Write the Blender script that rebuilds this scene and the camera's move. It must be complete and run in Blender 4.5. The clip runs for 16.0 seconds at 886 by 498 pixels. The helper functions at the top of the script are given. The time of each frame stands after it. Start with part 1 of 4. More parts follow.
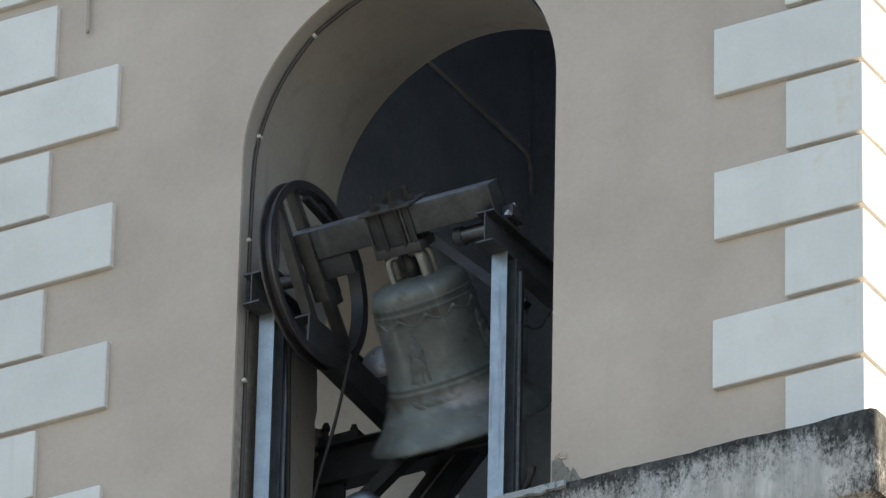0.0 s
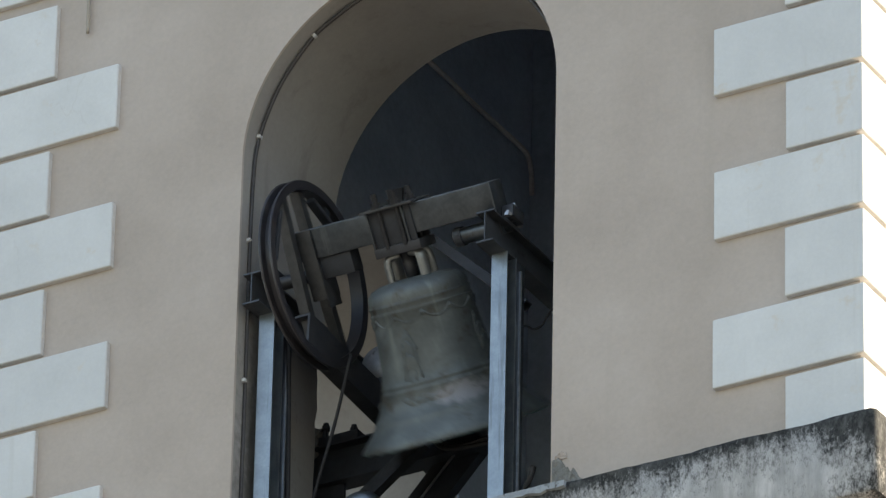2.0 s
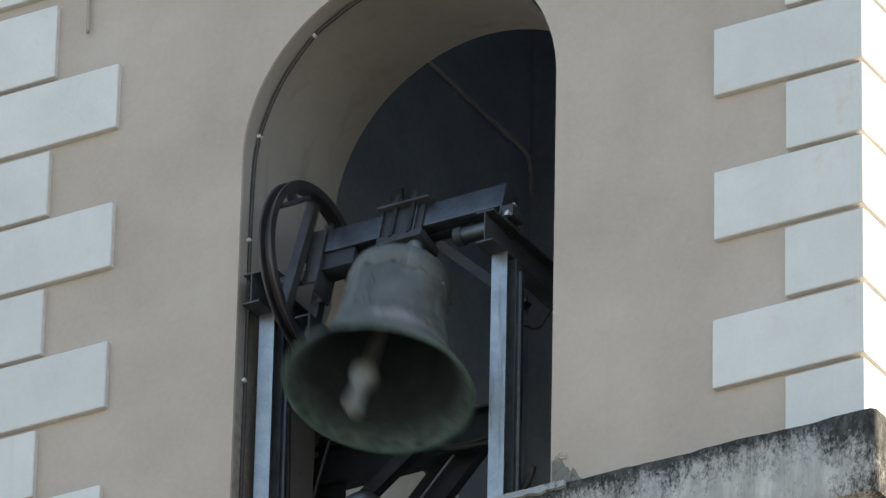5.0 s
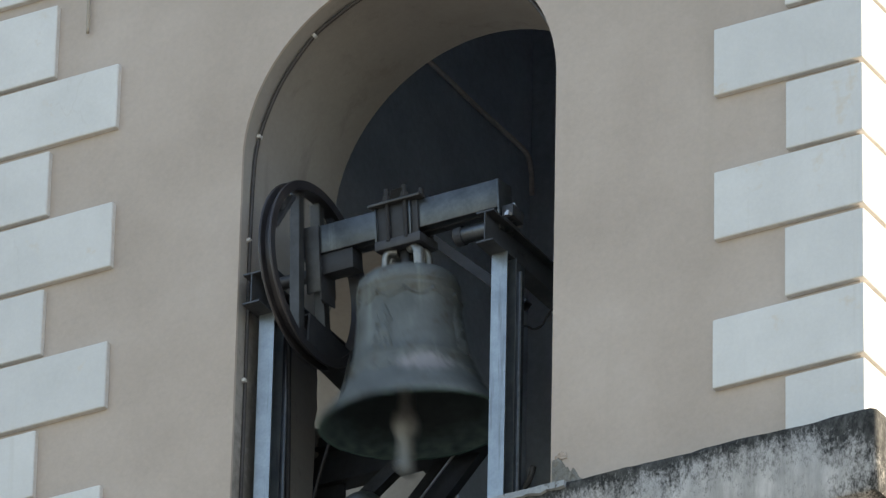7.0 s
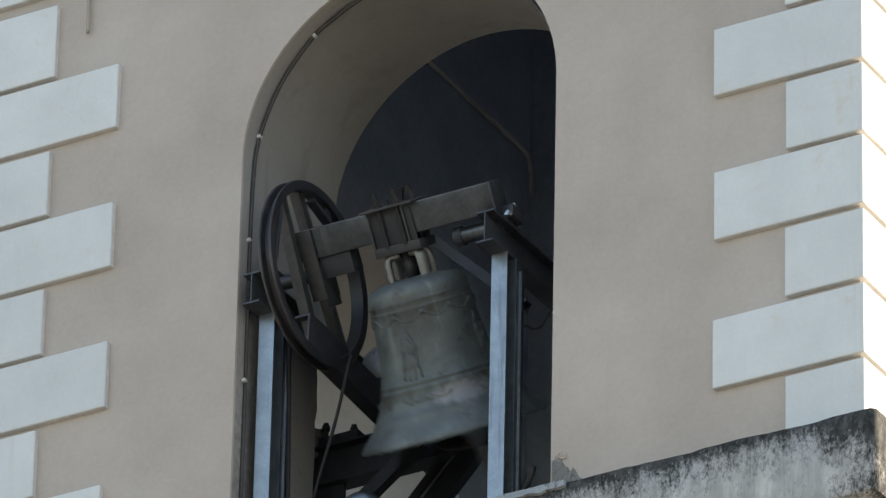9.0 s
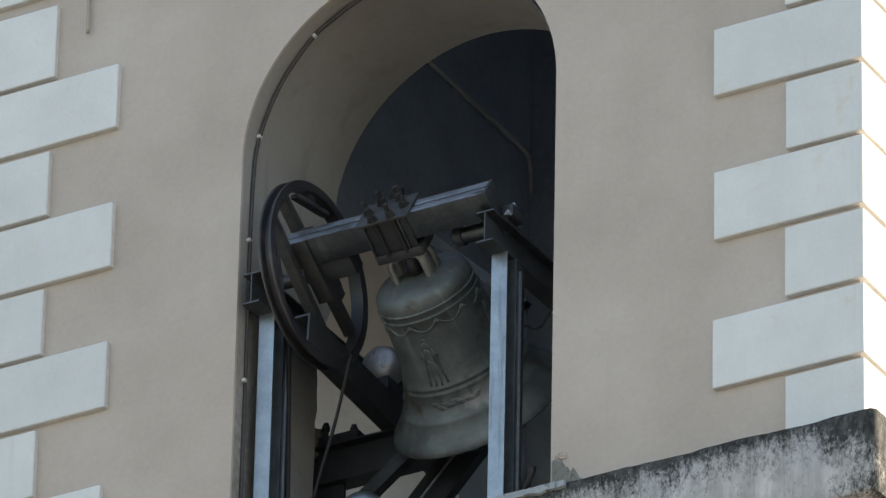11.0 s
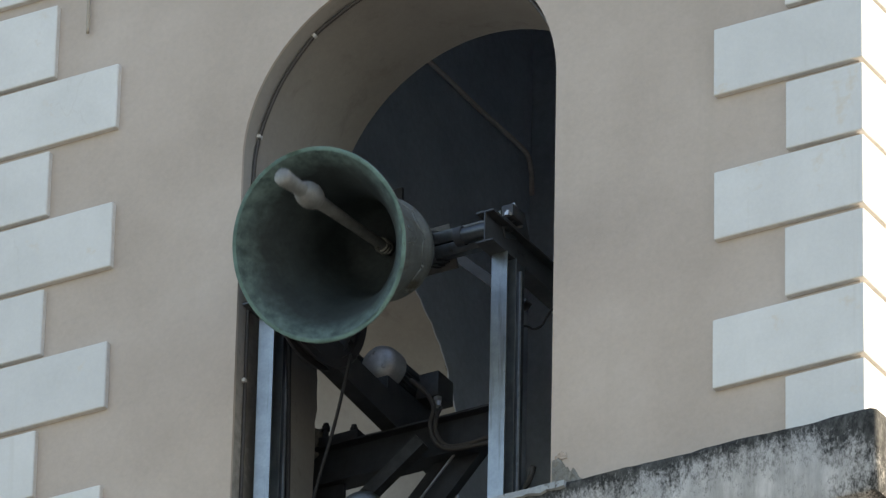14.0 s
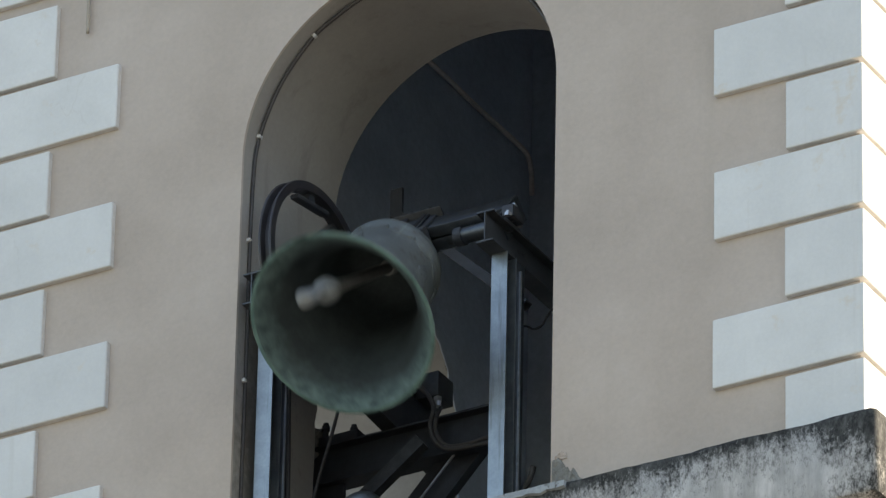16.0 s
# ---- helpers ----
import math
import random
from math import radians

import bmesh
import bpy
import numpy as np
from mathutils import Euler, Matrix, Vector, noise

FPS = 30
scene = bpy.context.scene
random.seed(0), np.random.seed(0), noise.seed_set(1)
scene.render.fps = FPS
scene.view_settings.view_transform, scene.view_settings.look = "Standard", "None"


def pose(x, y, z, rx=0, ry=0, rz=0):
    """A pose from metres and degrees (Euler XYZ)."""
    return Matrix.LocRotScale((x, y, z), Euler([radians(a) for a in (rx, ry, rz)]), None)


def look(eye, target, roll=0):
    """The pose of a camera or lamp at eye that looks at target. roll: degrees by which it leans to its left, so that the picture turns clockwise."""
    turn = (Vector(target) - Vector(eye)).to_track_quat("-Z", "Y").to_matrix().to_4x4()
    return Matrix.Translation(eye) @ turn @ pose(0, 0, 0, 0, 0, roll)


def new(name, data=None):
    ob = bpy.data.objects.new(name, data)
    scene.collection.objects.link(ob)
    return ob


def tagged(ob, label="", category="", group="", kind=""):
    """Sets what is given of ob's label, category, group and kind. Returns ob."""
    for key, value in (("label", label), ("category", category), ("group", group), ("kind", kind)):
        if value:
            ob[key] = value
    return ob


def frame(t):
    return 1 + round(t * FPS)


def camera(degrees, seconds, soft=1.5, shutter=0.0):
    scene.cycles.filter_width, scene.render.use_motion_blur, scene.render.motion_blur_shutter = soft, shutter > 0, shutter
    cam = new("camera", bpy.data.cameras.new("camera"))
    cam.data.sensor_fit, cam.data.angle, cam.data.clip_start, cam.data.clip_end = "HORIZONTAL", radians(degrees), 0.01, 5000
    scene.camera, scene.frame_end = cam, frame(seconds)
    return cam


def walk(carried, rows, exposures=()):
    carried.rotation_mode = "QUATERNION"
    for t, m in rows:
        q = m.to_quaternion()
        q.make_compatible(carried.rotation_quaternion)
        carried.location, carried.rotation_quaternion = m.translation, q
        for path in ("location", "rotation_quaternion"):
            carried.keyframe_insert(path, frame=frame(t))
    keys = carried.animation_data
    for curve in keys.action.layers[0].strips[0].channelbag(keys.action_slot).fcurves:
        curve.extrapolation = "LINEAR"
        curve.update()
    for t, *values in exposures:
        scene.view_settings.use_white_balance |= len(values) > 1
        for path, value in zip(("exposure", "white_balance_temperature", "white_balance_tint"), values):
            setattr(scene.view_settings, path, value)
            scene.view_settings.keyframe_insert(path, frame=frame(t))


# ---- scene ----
Z0 = 19.184          # height of the datum (a quoin joint at the corner) above the ground
cam = camera(6.166, 16.0, soft=1.35, shutter=0.4)
EYE = (13.3152, -26.2320, 1.600)


def camera_pose():
    """Stands on the ground before the tower and looks up at the belfry."""
    e, a, roll = radians(29.498), radians(30.274), radians(1.2738)
    fh, right, up = Vector((-math.sin(a), math.cos(a), 0)), Vector((math.cos(a), math.sin(a), 0)), Vector((0, 0, 1))
    fw = math.cos(e) * fh + math.sin(e) * up
    u = -math.sin(e) * fh + math.cos(e) * up
    r2, u2 = math.cos(roll) * right + math.sin(roll) * u, -math.sin(roll) * right + math.cos(roll) * u
    m = Matrix((r2, u2, -fw)).transposed().to_4x4()
    return Matrix.Translation(EYE) @ m


EXPOSURE, KELVIN, TINT = 1.94, 8060, 11.5
walk(cam, [(0.0, camera_pose()), (16.0, camera_pose())], exposures=[(0.0, EXPOSURE, KELVIN, TINT), (16.0, EXPOSURE, KELVIN, TINT)])

# ---- daylight ----
SUN_TO = Vector((0.58, 0.58, 0.57)).normalized()
world = bpy.data.worlds.new("sky")
scene.world = world
world.use_nodes = True
sky = world.node_tree.nodes.new("ShaderNodeTexSky")
sky.sky_type, sky.sun_disc = "NISHITA", False
sky.sun_elevation = math.asin(SUN_TO.z)
sky.sun_rotation = math.atan2(SUN_TO.x, SUN_TO.y)
sky.air_density, sky.dust_density, sky.ozone_density = 1.0, 1.2, 1.5
world.node_tree.links.new(sky.outputs[0], world.node_tree.nodes["Background"].inputs[0])
world.node_tree.nodes["Background"].inputs[1].default_value = 0.10
sun = new("sun", bpy.data.lights.new("sun", "SUN"))
sun.data.energy, sun.data.angle, sun.data.color = 4.0, radians(0.6), (1.0, 0.94, 0.84)
sun.matrix_world = look(SUN_TO * 60, (0, 0, 0))


# ---- materials ----
def material(name, stops, scale=6.0, fine=60.0, rough=(0.7, 0.9), metal=0.0, bump=0.15, bump_scale=90.0, stretch=(1, 1, 1),
             mix=0.35, vary=0.0, spots=None, streak=None, bump_dist=0.004, coarse_bump=0.0):
    """Procedural surface in object space. stops: (position, colour) of the coarse mottling; fine grain is mixed over it.
    spots: (scale, threshold, colour) scattered stains; streak: (scale, colour, threshold) stains drawn out downwards."""
    m = bpy.data.materials.new(name)
    m.use_nodes = True
    nt = m.node_tree
    b = nt.nodes["Principled BSDF"]
    N, Lk = nt.nodes.new, nt.links.new
    co = N("ShaderNodeTexCoord")
    mp = N("ShaderNodeMapping")
    mp.inputs["Scale"].default_value = stretch
    Lk(co.outputs["Object"], mp.inputs["Vector"])

    def noise_node(s, detail=6.0, rgh=0.6, src=None):
        n = N("ShaderNodeTexNoise")
        n.inputs["Scale"].default_value, n.inputs["Detail"].default_value, n.inputs["Roughness"].default_value = s, detail, rgh
        Lk((src or mp).outputs[0], n.inputs["Vector"])
        return n

    def ramp(src, pts):
        r = N("ShaderNodeValToRGB")
        while len(r.color_ramp.elements) < len(pts):
            r.color_ramp.elements.new(0.5)
        for el, (p, c) in zip(r.color_ramp.elements, pts):
            el.position, el.color = p, (*c, 1)
        Lk(src, r.inputs[0])
        return r

    def blend(kind, fac, a, c):
        x = N("ShaderNodeMix")
        x.data_type, x.blend_type = "RGBA", kind
        if isinstance(fac, float):
            x.inputs[0].default_value = fac
        else:
            Lk(fac, x.inputs[0])
        Lk(a, x.inputs[6])
        if isinstance(c, tuple):
            x.inputs[7].default_value = (*c, 1)
        else:
            Lk(c, x.inputs[7])
        return x.outputs[2]

    big = noise_node(scale)
    col = ramp(big.outputs[0], stops).outputs[0]
    grain = noise_node(fine, 4.0, 0.7)
    g = ramp(grain.outputs[0], [(0.25, (0.55, 0.55, 0.55)), (0.75, (1.35, 1.35, 1.35))])
    col = blend("MULTIPLY", mix, col, g.outputs[0])
    if vary:
        info = N("ShaderNodeObjectInfo")
        v = ramp(info.outputs["Random"], [(0.0, (1 - vary,) * 3), (1.0, (1 + vary * 0.4, 1 + vary * 0.35, 1 + vary * 0.25))])
        col = blend("MULTIPLY", 1.0, col, v.outputs[0])
    if spots:
        s = noise_node(spots[0], 8.0, 0.65)
        f = ramp(s.outputs[0], [(spots[1], (0, 0, 0)), (spots[1] + 0.08, (1, 1, 1))])
        col = blend("MIX", f.outputs[0], col, spots[2])
    if streak:
        mp2 = N("ShaderNodeMapping")
        mp2.inputs["Scale"].default_value = (1, 1, 0.08)
        Lk(co.outputs["Object"], mp2.inputs["Vector"])
        s = noise_node(streak[0], 6.0, 0.6, mp2)
        f = ramp(s.outputs[0], [(streak[2], (0, 0, 0)), (streak[2] + 0.22, (1, 1, 1))])
        col = blend("MIX", f.outputs[0], col, streak[1])
    Lk(col, b.inputs["Base Color"])
    rr = N("ShaderNodeMapRange")
    rr.inputs[3].default_value, rr.inputs[4].default_value = rough
    Lk(grain.outputs[0], rr.inputs[0])
    Lk(rr.outputs[0], b.inputs["Roughness"])
    b.inputs["Metallic"].default_value = metal
    if bump:
        bn = noise_node(bump_scale, 5.0, 0.65)
        bp = N("ShaderNodeBump")
        bp.inputs["Strength"].default_value, bp.inputs["Distance"].default_value = bump, bump_dist
        Lk(bn.outputs[0], bp.inputs["Height"])
        if coarse_bump:
            b2 = N("ShaderNodeBump")
            b2.inputs["Strength"].default_value, b2.inputs["Distance"].default_value = coarse_bump, 0.02
            Lk(big.outputs[0], b2.inputs["Height"])
            Lk(b2.outputs[0], bp.inputs["Normal"])
        Lk(bp.outputs[0], b.inputs["Normal"])
    return m


def weathered_concrete():
    """Pale cement with black lichen that starts at the top edge and runs down in streaks; object z is 0 at the top."""
    m = bpy.data.materials.new("lichen_stained_cement")
    m.use_nodes = True
    nt = m.node_tree
    b = nt.nodes["Principled BSDF"]
    N, Lk = nt.nodes.new, nt.links.new
    co, sep = N("ShaderNodeTexCoord"), N("ShaderNodeSeparateXYZ")
    Lk(co.outputs["Object"], sep.inputs[0])

    def noi(scale, stretch, detail=8.0, rgh=0.7):
        mp, n = N("ShaderNodeMapping"), N("ShaderNodeTexNoise")
        mp.inputs["Scale"].default_value = stretch
        n.inputs["Scale"].default_value, n.inputs["Detail"].default_value, n.inputs["Roughness"].default_value = scale, detail, rgh
        Lk(co.outputs["Object"], mp.inputs["Vector"])
        Lk(mp.outputs[0], n.inputs["Vector"])
        return n.outputs[0]

    def mth(op, a, c):
        x = N("ShaderNodeMath")
        x.operation = op
        for i, v in enumerate((a, c)):
            if isinstance(v, (int, float)):
                x.inputs[i].default_value = v
            else:
                Lk(v, x.inputs[i])
        return x.outputs[0]

    streaks, blot, speck = noi(10, (1, 1, 0.24)), noi(4.5, (1, 1, 0.8)), noi(72, (1, 1, 0.55), 7.0, 0.8)
    # lichen cover: thick along the top, at the corner, along the bottom edge, and in blotches
    top = mth("MULTIPLY", sep.outputs["Z"], 3.4)
    corner = mth("MULTIPLY", mth("MAXIMUM", mth("ADD", sep.outputs["X"], 0.20), 0.0), 2.4)
    foot = mth("MULTIPLY", mth("MAXIMUM", mth("SUBTRACT", -0.25, sep.outputs["Z"]), 0.0), 4.6)
    f = mth("ADD", mth("ADD", mth("MULTIPLY", streaks, 1.6), mth("MULTIPLY", blot, 1.3)), mth("MULTIPLY", speck, 2.9))
    side = mth("MULTIPLY", mth("MAXIMUM", mth("SUBTRACT", sep.outputs["X"], 0.06), 0.0), 4.0)
    band = mth("MULTIPLY", mth("MAXIMUM", mth("ADD", sep.outputs["Z"], 0.075), 0.0), 5.0)
    old = mth("MULTIPLY", mth("MAXIMUM", mth("SUBTRACT", -0.95, sep.outputs["X"]), 0.0), 0.55)
    f = mth("ADD", mth("ADD", mth("ADD", mth("ADD", f, top), corner), foot), side)
    f = mth("ADD", mth("ADD", f, band), old)
    mr = N("ShaderNodeMapRange")
    mr.inputs[1].default_value, mr.inputs[2].default_value = 2.27, 2.95
    Lk(f, mr.inputs[0])
    runs = N("ShaderNodeMapRange")
    runs.inputs[1].default_value, runs.inputs[2].default_value = 0.40, 0.66
    Lk(noi(15, (1, 1, 0.13), 7.0, 0.7), runs.inputs[0])
    pale = N("ShaderNodeMix")
    pale.data_type = "RGBA"
    ramp = N("ShaderNodeValToRGB")
    for el, (p, c) in zip(ramp.color_ramp.elements, ((0.3, (0.34, 0.345, 0.34)), (0.7, (0.62, 0.615, 0.60)))):
        el.position, el.color = p, (*c, 1)
    Lk(noi(9, (1, 1, 0.5)), ramp.inputs[0])
    Lk(mth("MULTIPLY", runs.outputs[0], 0.6), pale.inputs[0])
    Lk(ramp.outputs[0], pale.inputs[6])
    pale.inputs[7].default_value = (0.22, 0.225, 0.22, 1)
    mix = N("ShaderNodeMix")
    mix.data_type = "RGBA"
    Lk(mr.outputs[0], mix.inputs[0])
    Lk(pale.outputs[2], mix.inputs[6])
    lichen = N("ShaderNodeValToRGB")
    for el, (p, c) in zip(lichen.color_ramp.elements, ((0.42, (0.030, 0.032, 0.032)), (0.66, (0.105, 0.108, 0.104)))):
        el.position, el.color = p, (*c, 1)
    Lk(noi(34, (1, 1, 0.5), 7.0, 0.75), lichen.inputs[0])
    Lk(lichen.outputs[0], mix.inputs[7])
    Lk(mix.outputs[2], b.inputs["Base Color"])
    b.inputs["Roughness"].default_value = 0.92
    b.inputs["Specular IOR Level"].default_value = 0.12
    bp = N("ShaderNodeBump")
    bp.inputs["Strength"].default_value, bp.inputs["Distance"].default_value = 0.5, 0.006
    Lk(noi(60, (1, 1, 1)), bp.inputs["Height"])
    Lk(bp.outputs[0], b.inputs["Normal"])
    return m


STUCCO = material("beige_stucco", [(0.28, (0.418, 0.360, 0.310)), (0.5, (0.475, 0.412, 0.358)), (0.72, (0.525, 0.462, 0.408))], scale=1.5, fine=40, mix=0.14,
                  rough=(0.85, 0.95), bump=0.13, bump_scale=48, spots=(2.6, 0.66, (0.455, 0.385, 0.325)), streak=(3.2, (0.425, 0.372, 0.318), 0.60), coarse_bump=0.25)


def add_cracks(m, scale, colour, width, amount):
    """Thin wandering crack lines over the colour of a material."""
    nt = m.node_tree
    N, Lk = nt.nodes.new, nt.links.new
    b = nt.nodes["Principled BSDF"]
    co, mp, nz, vor = N("ShaderNodeTexCoord"), N("ShaderNodeMapping"), N("ShaderNodeTexNoise"), N("ShaderNodeTexVoronoi")
    mp.inputs["Scale"].default_value = (1.0, 1.0, 0.35)
    nz.inputs["Scale"].default_value, nz.inputs["Detail"].default_value = 5.0, 6.0
    add = N("ShaderNodeVectorMath")
    add.operation = "MULTIPLY_ADD"
    add.inputs[1].default_value = (0.22, 0.22, 0.22)
    vor.feature = "DISTANCE_TO_EDGE"
    vor.inputs["Scale"].default_value = scale
    Lk(co.outputs["Object"], mp.inputs["Vector"])
    Lk(mp.outputs[0], nz.inputs["Vector"])
    Lk(nz.outputs["Color"], add.inputs[0])
    Lk(mp.outputs[0], add.inputs[2])
    Lk(add.outputs[0], vor.inputs["Vector"])
    line = N("ShaderNodeMapRange")
    line.inputs[1].default_value, line.inputs[2].default_value, line.inputs[3].default_value, line.inputs[4].default_value = 0.0, width, amount, 0.0
    Lk(vor.outputs["Distance"], line.inputs[0])
    # cracks come and go
    gate, gr, mul = N("ShaderNodeTexNoise"), N("ShaderNodeMapRange"), N("ShaderNodeMath")
    gate.inputs["Scale"].default_value = 2.2
    Lk(co.outputs["Object"], gate.inputs["Vector"])
    gr.inputs[1].default_value, gr.inputs[2].default_value = 0.50, 0.62
    Lk(gate.outputs[0], gr.inputs[0])
    mul.operation = "MULTIPLY"
    Lk(line.outputs[0], mul.inputs[0])
    Lk(gr.outputs[0], mul.inputs[1])
    mix = N("ShaderNodeMix")
    mix.data_type = "RGBA"
    Lk(mul.outputs[0], mix.inputs[0])
    Lk(b.inputs["Base Color"].links[0].from_socket, mix.inputs[6])
    mix.inputs[7].default_value = (*colour, 1)
    Lk(mix.outputs[2], b.inputs["Base Color"])


QUOIN = material("white_painted_quoin", [(0.3, (0.615, 0.637, 0.630)), (0.7, (0.700, 0.722, 0.714))], scale=3.0, fine=50, mix=0.10,
                 rough=(0.75, 0.9), bump=0.08, bump_scale=60, vary=0.07, spots=(3.6, 0.60, (0.635, 0.60, 0.53)), streak=(9, (0.56, 0.57, 0.545), 0.62), coarse_bump=0.2)
add_cracks(QUOIN, 1.9, (0.47, 0.45, 0.41), 0.0045, 0.20)
RETURN = material("beige_quoin_return", [(0.3, (0.54, 0.525, 0.495)), (0.7, (0.65, 0.635, 0.605))], scale=5, fine=50, mix=0.25, rough=(0.85, 0.95), bump=0.15, bump_scale=50)
CEMENT = weathered_concrete()
# plaster inside the openings, in a darker tone than the outer stucco
REVEAL = material("dark_reveal_plaster", [(0.3, (0.292, 0.274, 0.252)), (0.7, (0.375, 0.354, 0.327))], scale=1.6, fine=40, mix=0.15, rough=(0.85, 0.95),
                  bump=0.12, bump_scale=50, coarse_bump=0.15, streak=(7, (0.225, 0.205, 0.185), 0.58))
SOFFIT = material("dull_stucco_soffit", [(0.3, (0.30, 0.27, 0.22)), (0.7, (0.40, 0.36, 0.30))], scale=4, fine=50, mix=0.2)
# mid blue-grey tone of the inner walls and ceiling
LINING = material("blue_grey_plaster", [(0.3, (0.41, 0.465, 0.535)), (0.7, (0.525, 0.585, 0.655))], scale=2.2, fine=30, mix=0.3,
                bump=0.3, bump_scale=25, streak=(3.5, (0.38, 0.40, 0.43), 0.60))
SILLPAINT = material("chipped_pale_sill_paint", [(0.3, (0.23, 0.26, 0.28)), (0.7, (0.34, 0.375, 0.39))], scale=12, fine=60, mix=0.4, bump=0.3, bump_scale=60,
                     spots=(24, 0.58, (0.09, 0.085, 0.08)))
RUBBLE = material("bare_rubble_mortar", [(0.3, (0.13, 0.128, 0.115)), (0.7, (0.235, 0.230, 0.205))], scale=30, fine=120, mix=0.5, bump=0.6, bump_scale=60)
BRONZE = material("weathered_bell_bronze", [(0.3, (0.088, 0.103, 0.104)), (0.55, (0.131, 0.150, 0.151)), (0.75, (0.190, 0.216, 0.215))], scale=7, fine=70,
                  mix=0.35, rough=(0.46, 0.68), metal=0.45, bump=0.15, bump_scale=120, spots=(5.5, 0.55, (0.080, 0.074, 0.060)),
                  streak=(16, (0.20, 0.235, 0.225), 0.56))
PATINA = material("green_patina_bronze", [(0.3, (0.070, 0.135, 0.125)), (0.7, (0.155, 0.270, 0.245))], scale=9, fine=60, mix=0.45, rough=(0.6, 0.8),
                  metal=0.25, bump=0.2, bump_scale=90, spots=(12, 0.62, (0.055, 0.07, 0.055)))
WORN = material("pale_worn_bronze", [(0.3, (0.20, 0.21, 0.208)), (0.7, (0.33, 0.345, 0.335))], scale=14, fine=70, mix=0.3, rough=(0.35, 0.5), metal=0.7, bump=0.12)


def add_ragged_patch(m, centre, size, colour):
    """A ragged patch of another colour round one point of a thing."""
    nt = m.node_tree
    N, Lk = nt.nodes.new, nt.links.new
    b = nt.nodes["Principled BSDF"]
    co, mp, ln, nz = N("ShaderNodeTexCoord"), N("ShaderNodeMapping"), N("ShaderNodeVectorMath"), N("ShaderNodeTexNoise")
    mp.vector_type = "TEXTURE"
    mp.inputs["Location"].default_value, mp.inputs["Scale"].default_value = centre, size
    ln.operation = "LENGTH"
    nz.inputs["Scale"].default_value, nz.inputs["Detail"].default_value, nz.inputs["Roughness"].default_value = 22.0, 7.0, 0.65
    Lk(co.outputs["Object"], mp.inputs["Vector"])
    Lk(co.outputs["Object"], nz.inputs["Vector"])
    Lk(mp.outputs[0], ln.inputs[0])
    add, mr, mix = N("ShaderNodeMath"), N("ShaderNodeMapRange"), N("ShaderNodeMix")
    add.operation = "MULTIPLY_ADD"
    add.inputs[1].default_value = 2.4
    Lk(nz.outputs[0], add.inputs[0])
    Lk(ln.outputs["Value"], add.inputs[2])
    mr.inputs[1].default_value, mr.inputs[2].default_value, mr.inputs[3].default_value, mr.inputs[4].default_value = 1.75, 2.25, 0.85, 0.0
    Lk(add.outputs[0], mr.inputs[0])
    mix.data_type = "RGBA"
    Lk(mr.outputs[0], mix.inputs[0])
    Lk(b.inputs["Base Color"].links[0].from_socket, mix.inputs[6])
    mix.inputs[7].default_value = (*colour, 1)
    Lk(mix.outputs[2], b.inputs["Base Color"])


# pale worn spot on the waist of the bell
add_ragged_patch(BRONZE, (0.19, -0.235, -0.625), (0.16, 0.16, 0.050), (0.29, 0.287, 0.295))
# darker brown-grey patch on the lower left jamb
add_ragged_patch(REVEAL, (-3.03, 0.30, -1.25), (0.40, 0.30, 0.95), (0.205, 0.190, 0.175))


def bell_inside_material():
    """Dark bronze that turns to blotchy green verdigris towards the lip (object z from -0.70 down to -0.80)."""
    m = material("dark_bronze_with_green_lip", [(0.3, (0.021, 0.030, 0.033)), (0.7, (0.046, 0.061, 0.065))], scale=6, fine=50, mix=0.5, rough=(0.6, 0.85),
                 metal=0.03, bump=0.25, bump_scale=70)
    nt = m.node_tree
    N, Lk = nt.nodes.new, nt.links.new
    b = nt.nodes["Principled BSDF"]
    co, sep, n1, n2 = N("ShaderNodeTexCoord"), N("ShaderNodeSeparateXYZ"), N("ShaderNodeTexNoise"), N("ShaderNodeTexNoise")
    for n, sc in ((n1, 9.0), (n2, 20.0)):
        n.inputs["Scale"].default_value, n.inputs["Detail"].default_value, n.inputs["Roughness"].default_value = sc, 7.0, 0.65
        Lk(co.outputs["Object"], n.inputs["Vector"])
    Lk(co.outputs["Object"], sep.inputs[0])
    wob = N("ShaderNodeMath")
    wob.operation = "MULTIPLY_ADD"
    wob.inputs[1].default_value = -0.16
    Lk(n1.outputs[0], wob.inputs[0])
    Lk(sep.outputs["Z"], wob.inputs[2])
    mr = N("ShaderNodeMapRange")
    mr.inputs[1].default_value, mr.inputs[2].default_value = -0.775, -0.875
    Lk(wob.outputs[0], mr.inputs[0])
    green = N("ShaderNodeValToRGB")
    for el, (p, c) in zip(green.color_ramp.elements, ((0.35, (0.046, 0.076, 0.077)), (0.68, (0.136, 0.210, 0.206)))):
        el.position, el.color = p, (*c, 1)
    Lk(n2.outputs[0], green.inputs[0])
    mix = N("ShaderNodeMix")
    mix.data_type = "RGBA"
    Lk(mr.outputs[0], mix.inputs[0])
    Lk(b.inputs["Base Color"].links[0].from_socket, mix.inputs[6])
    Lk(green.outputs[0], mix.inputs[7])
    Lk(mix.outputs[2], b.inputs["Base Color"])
    b.inputs["Specular IOR Level"].default_value = 0.25
    return m


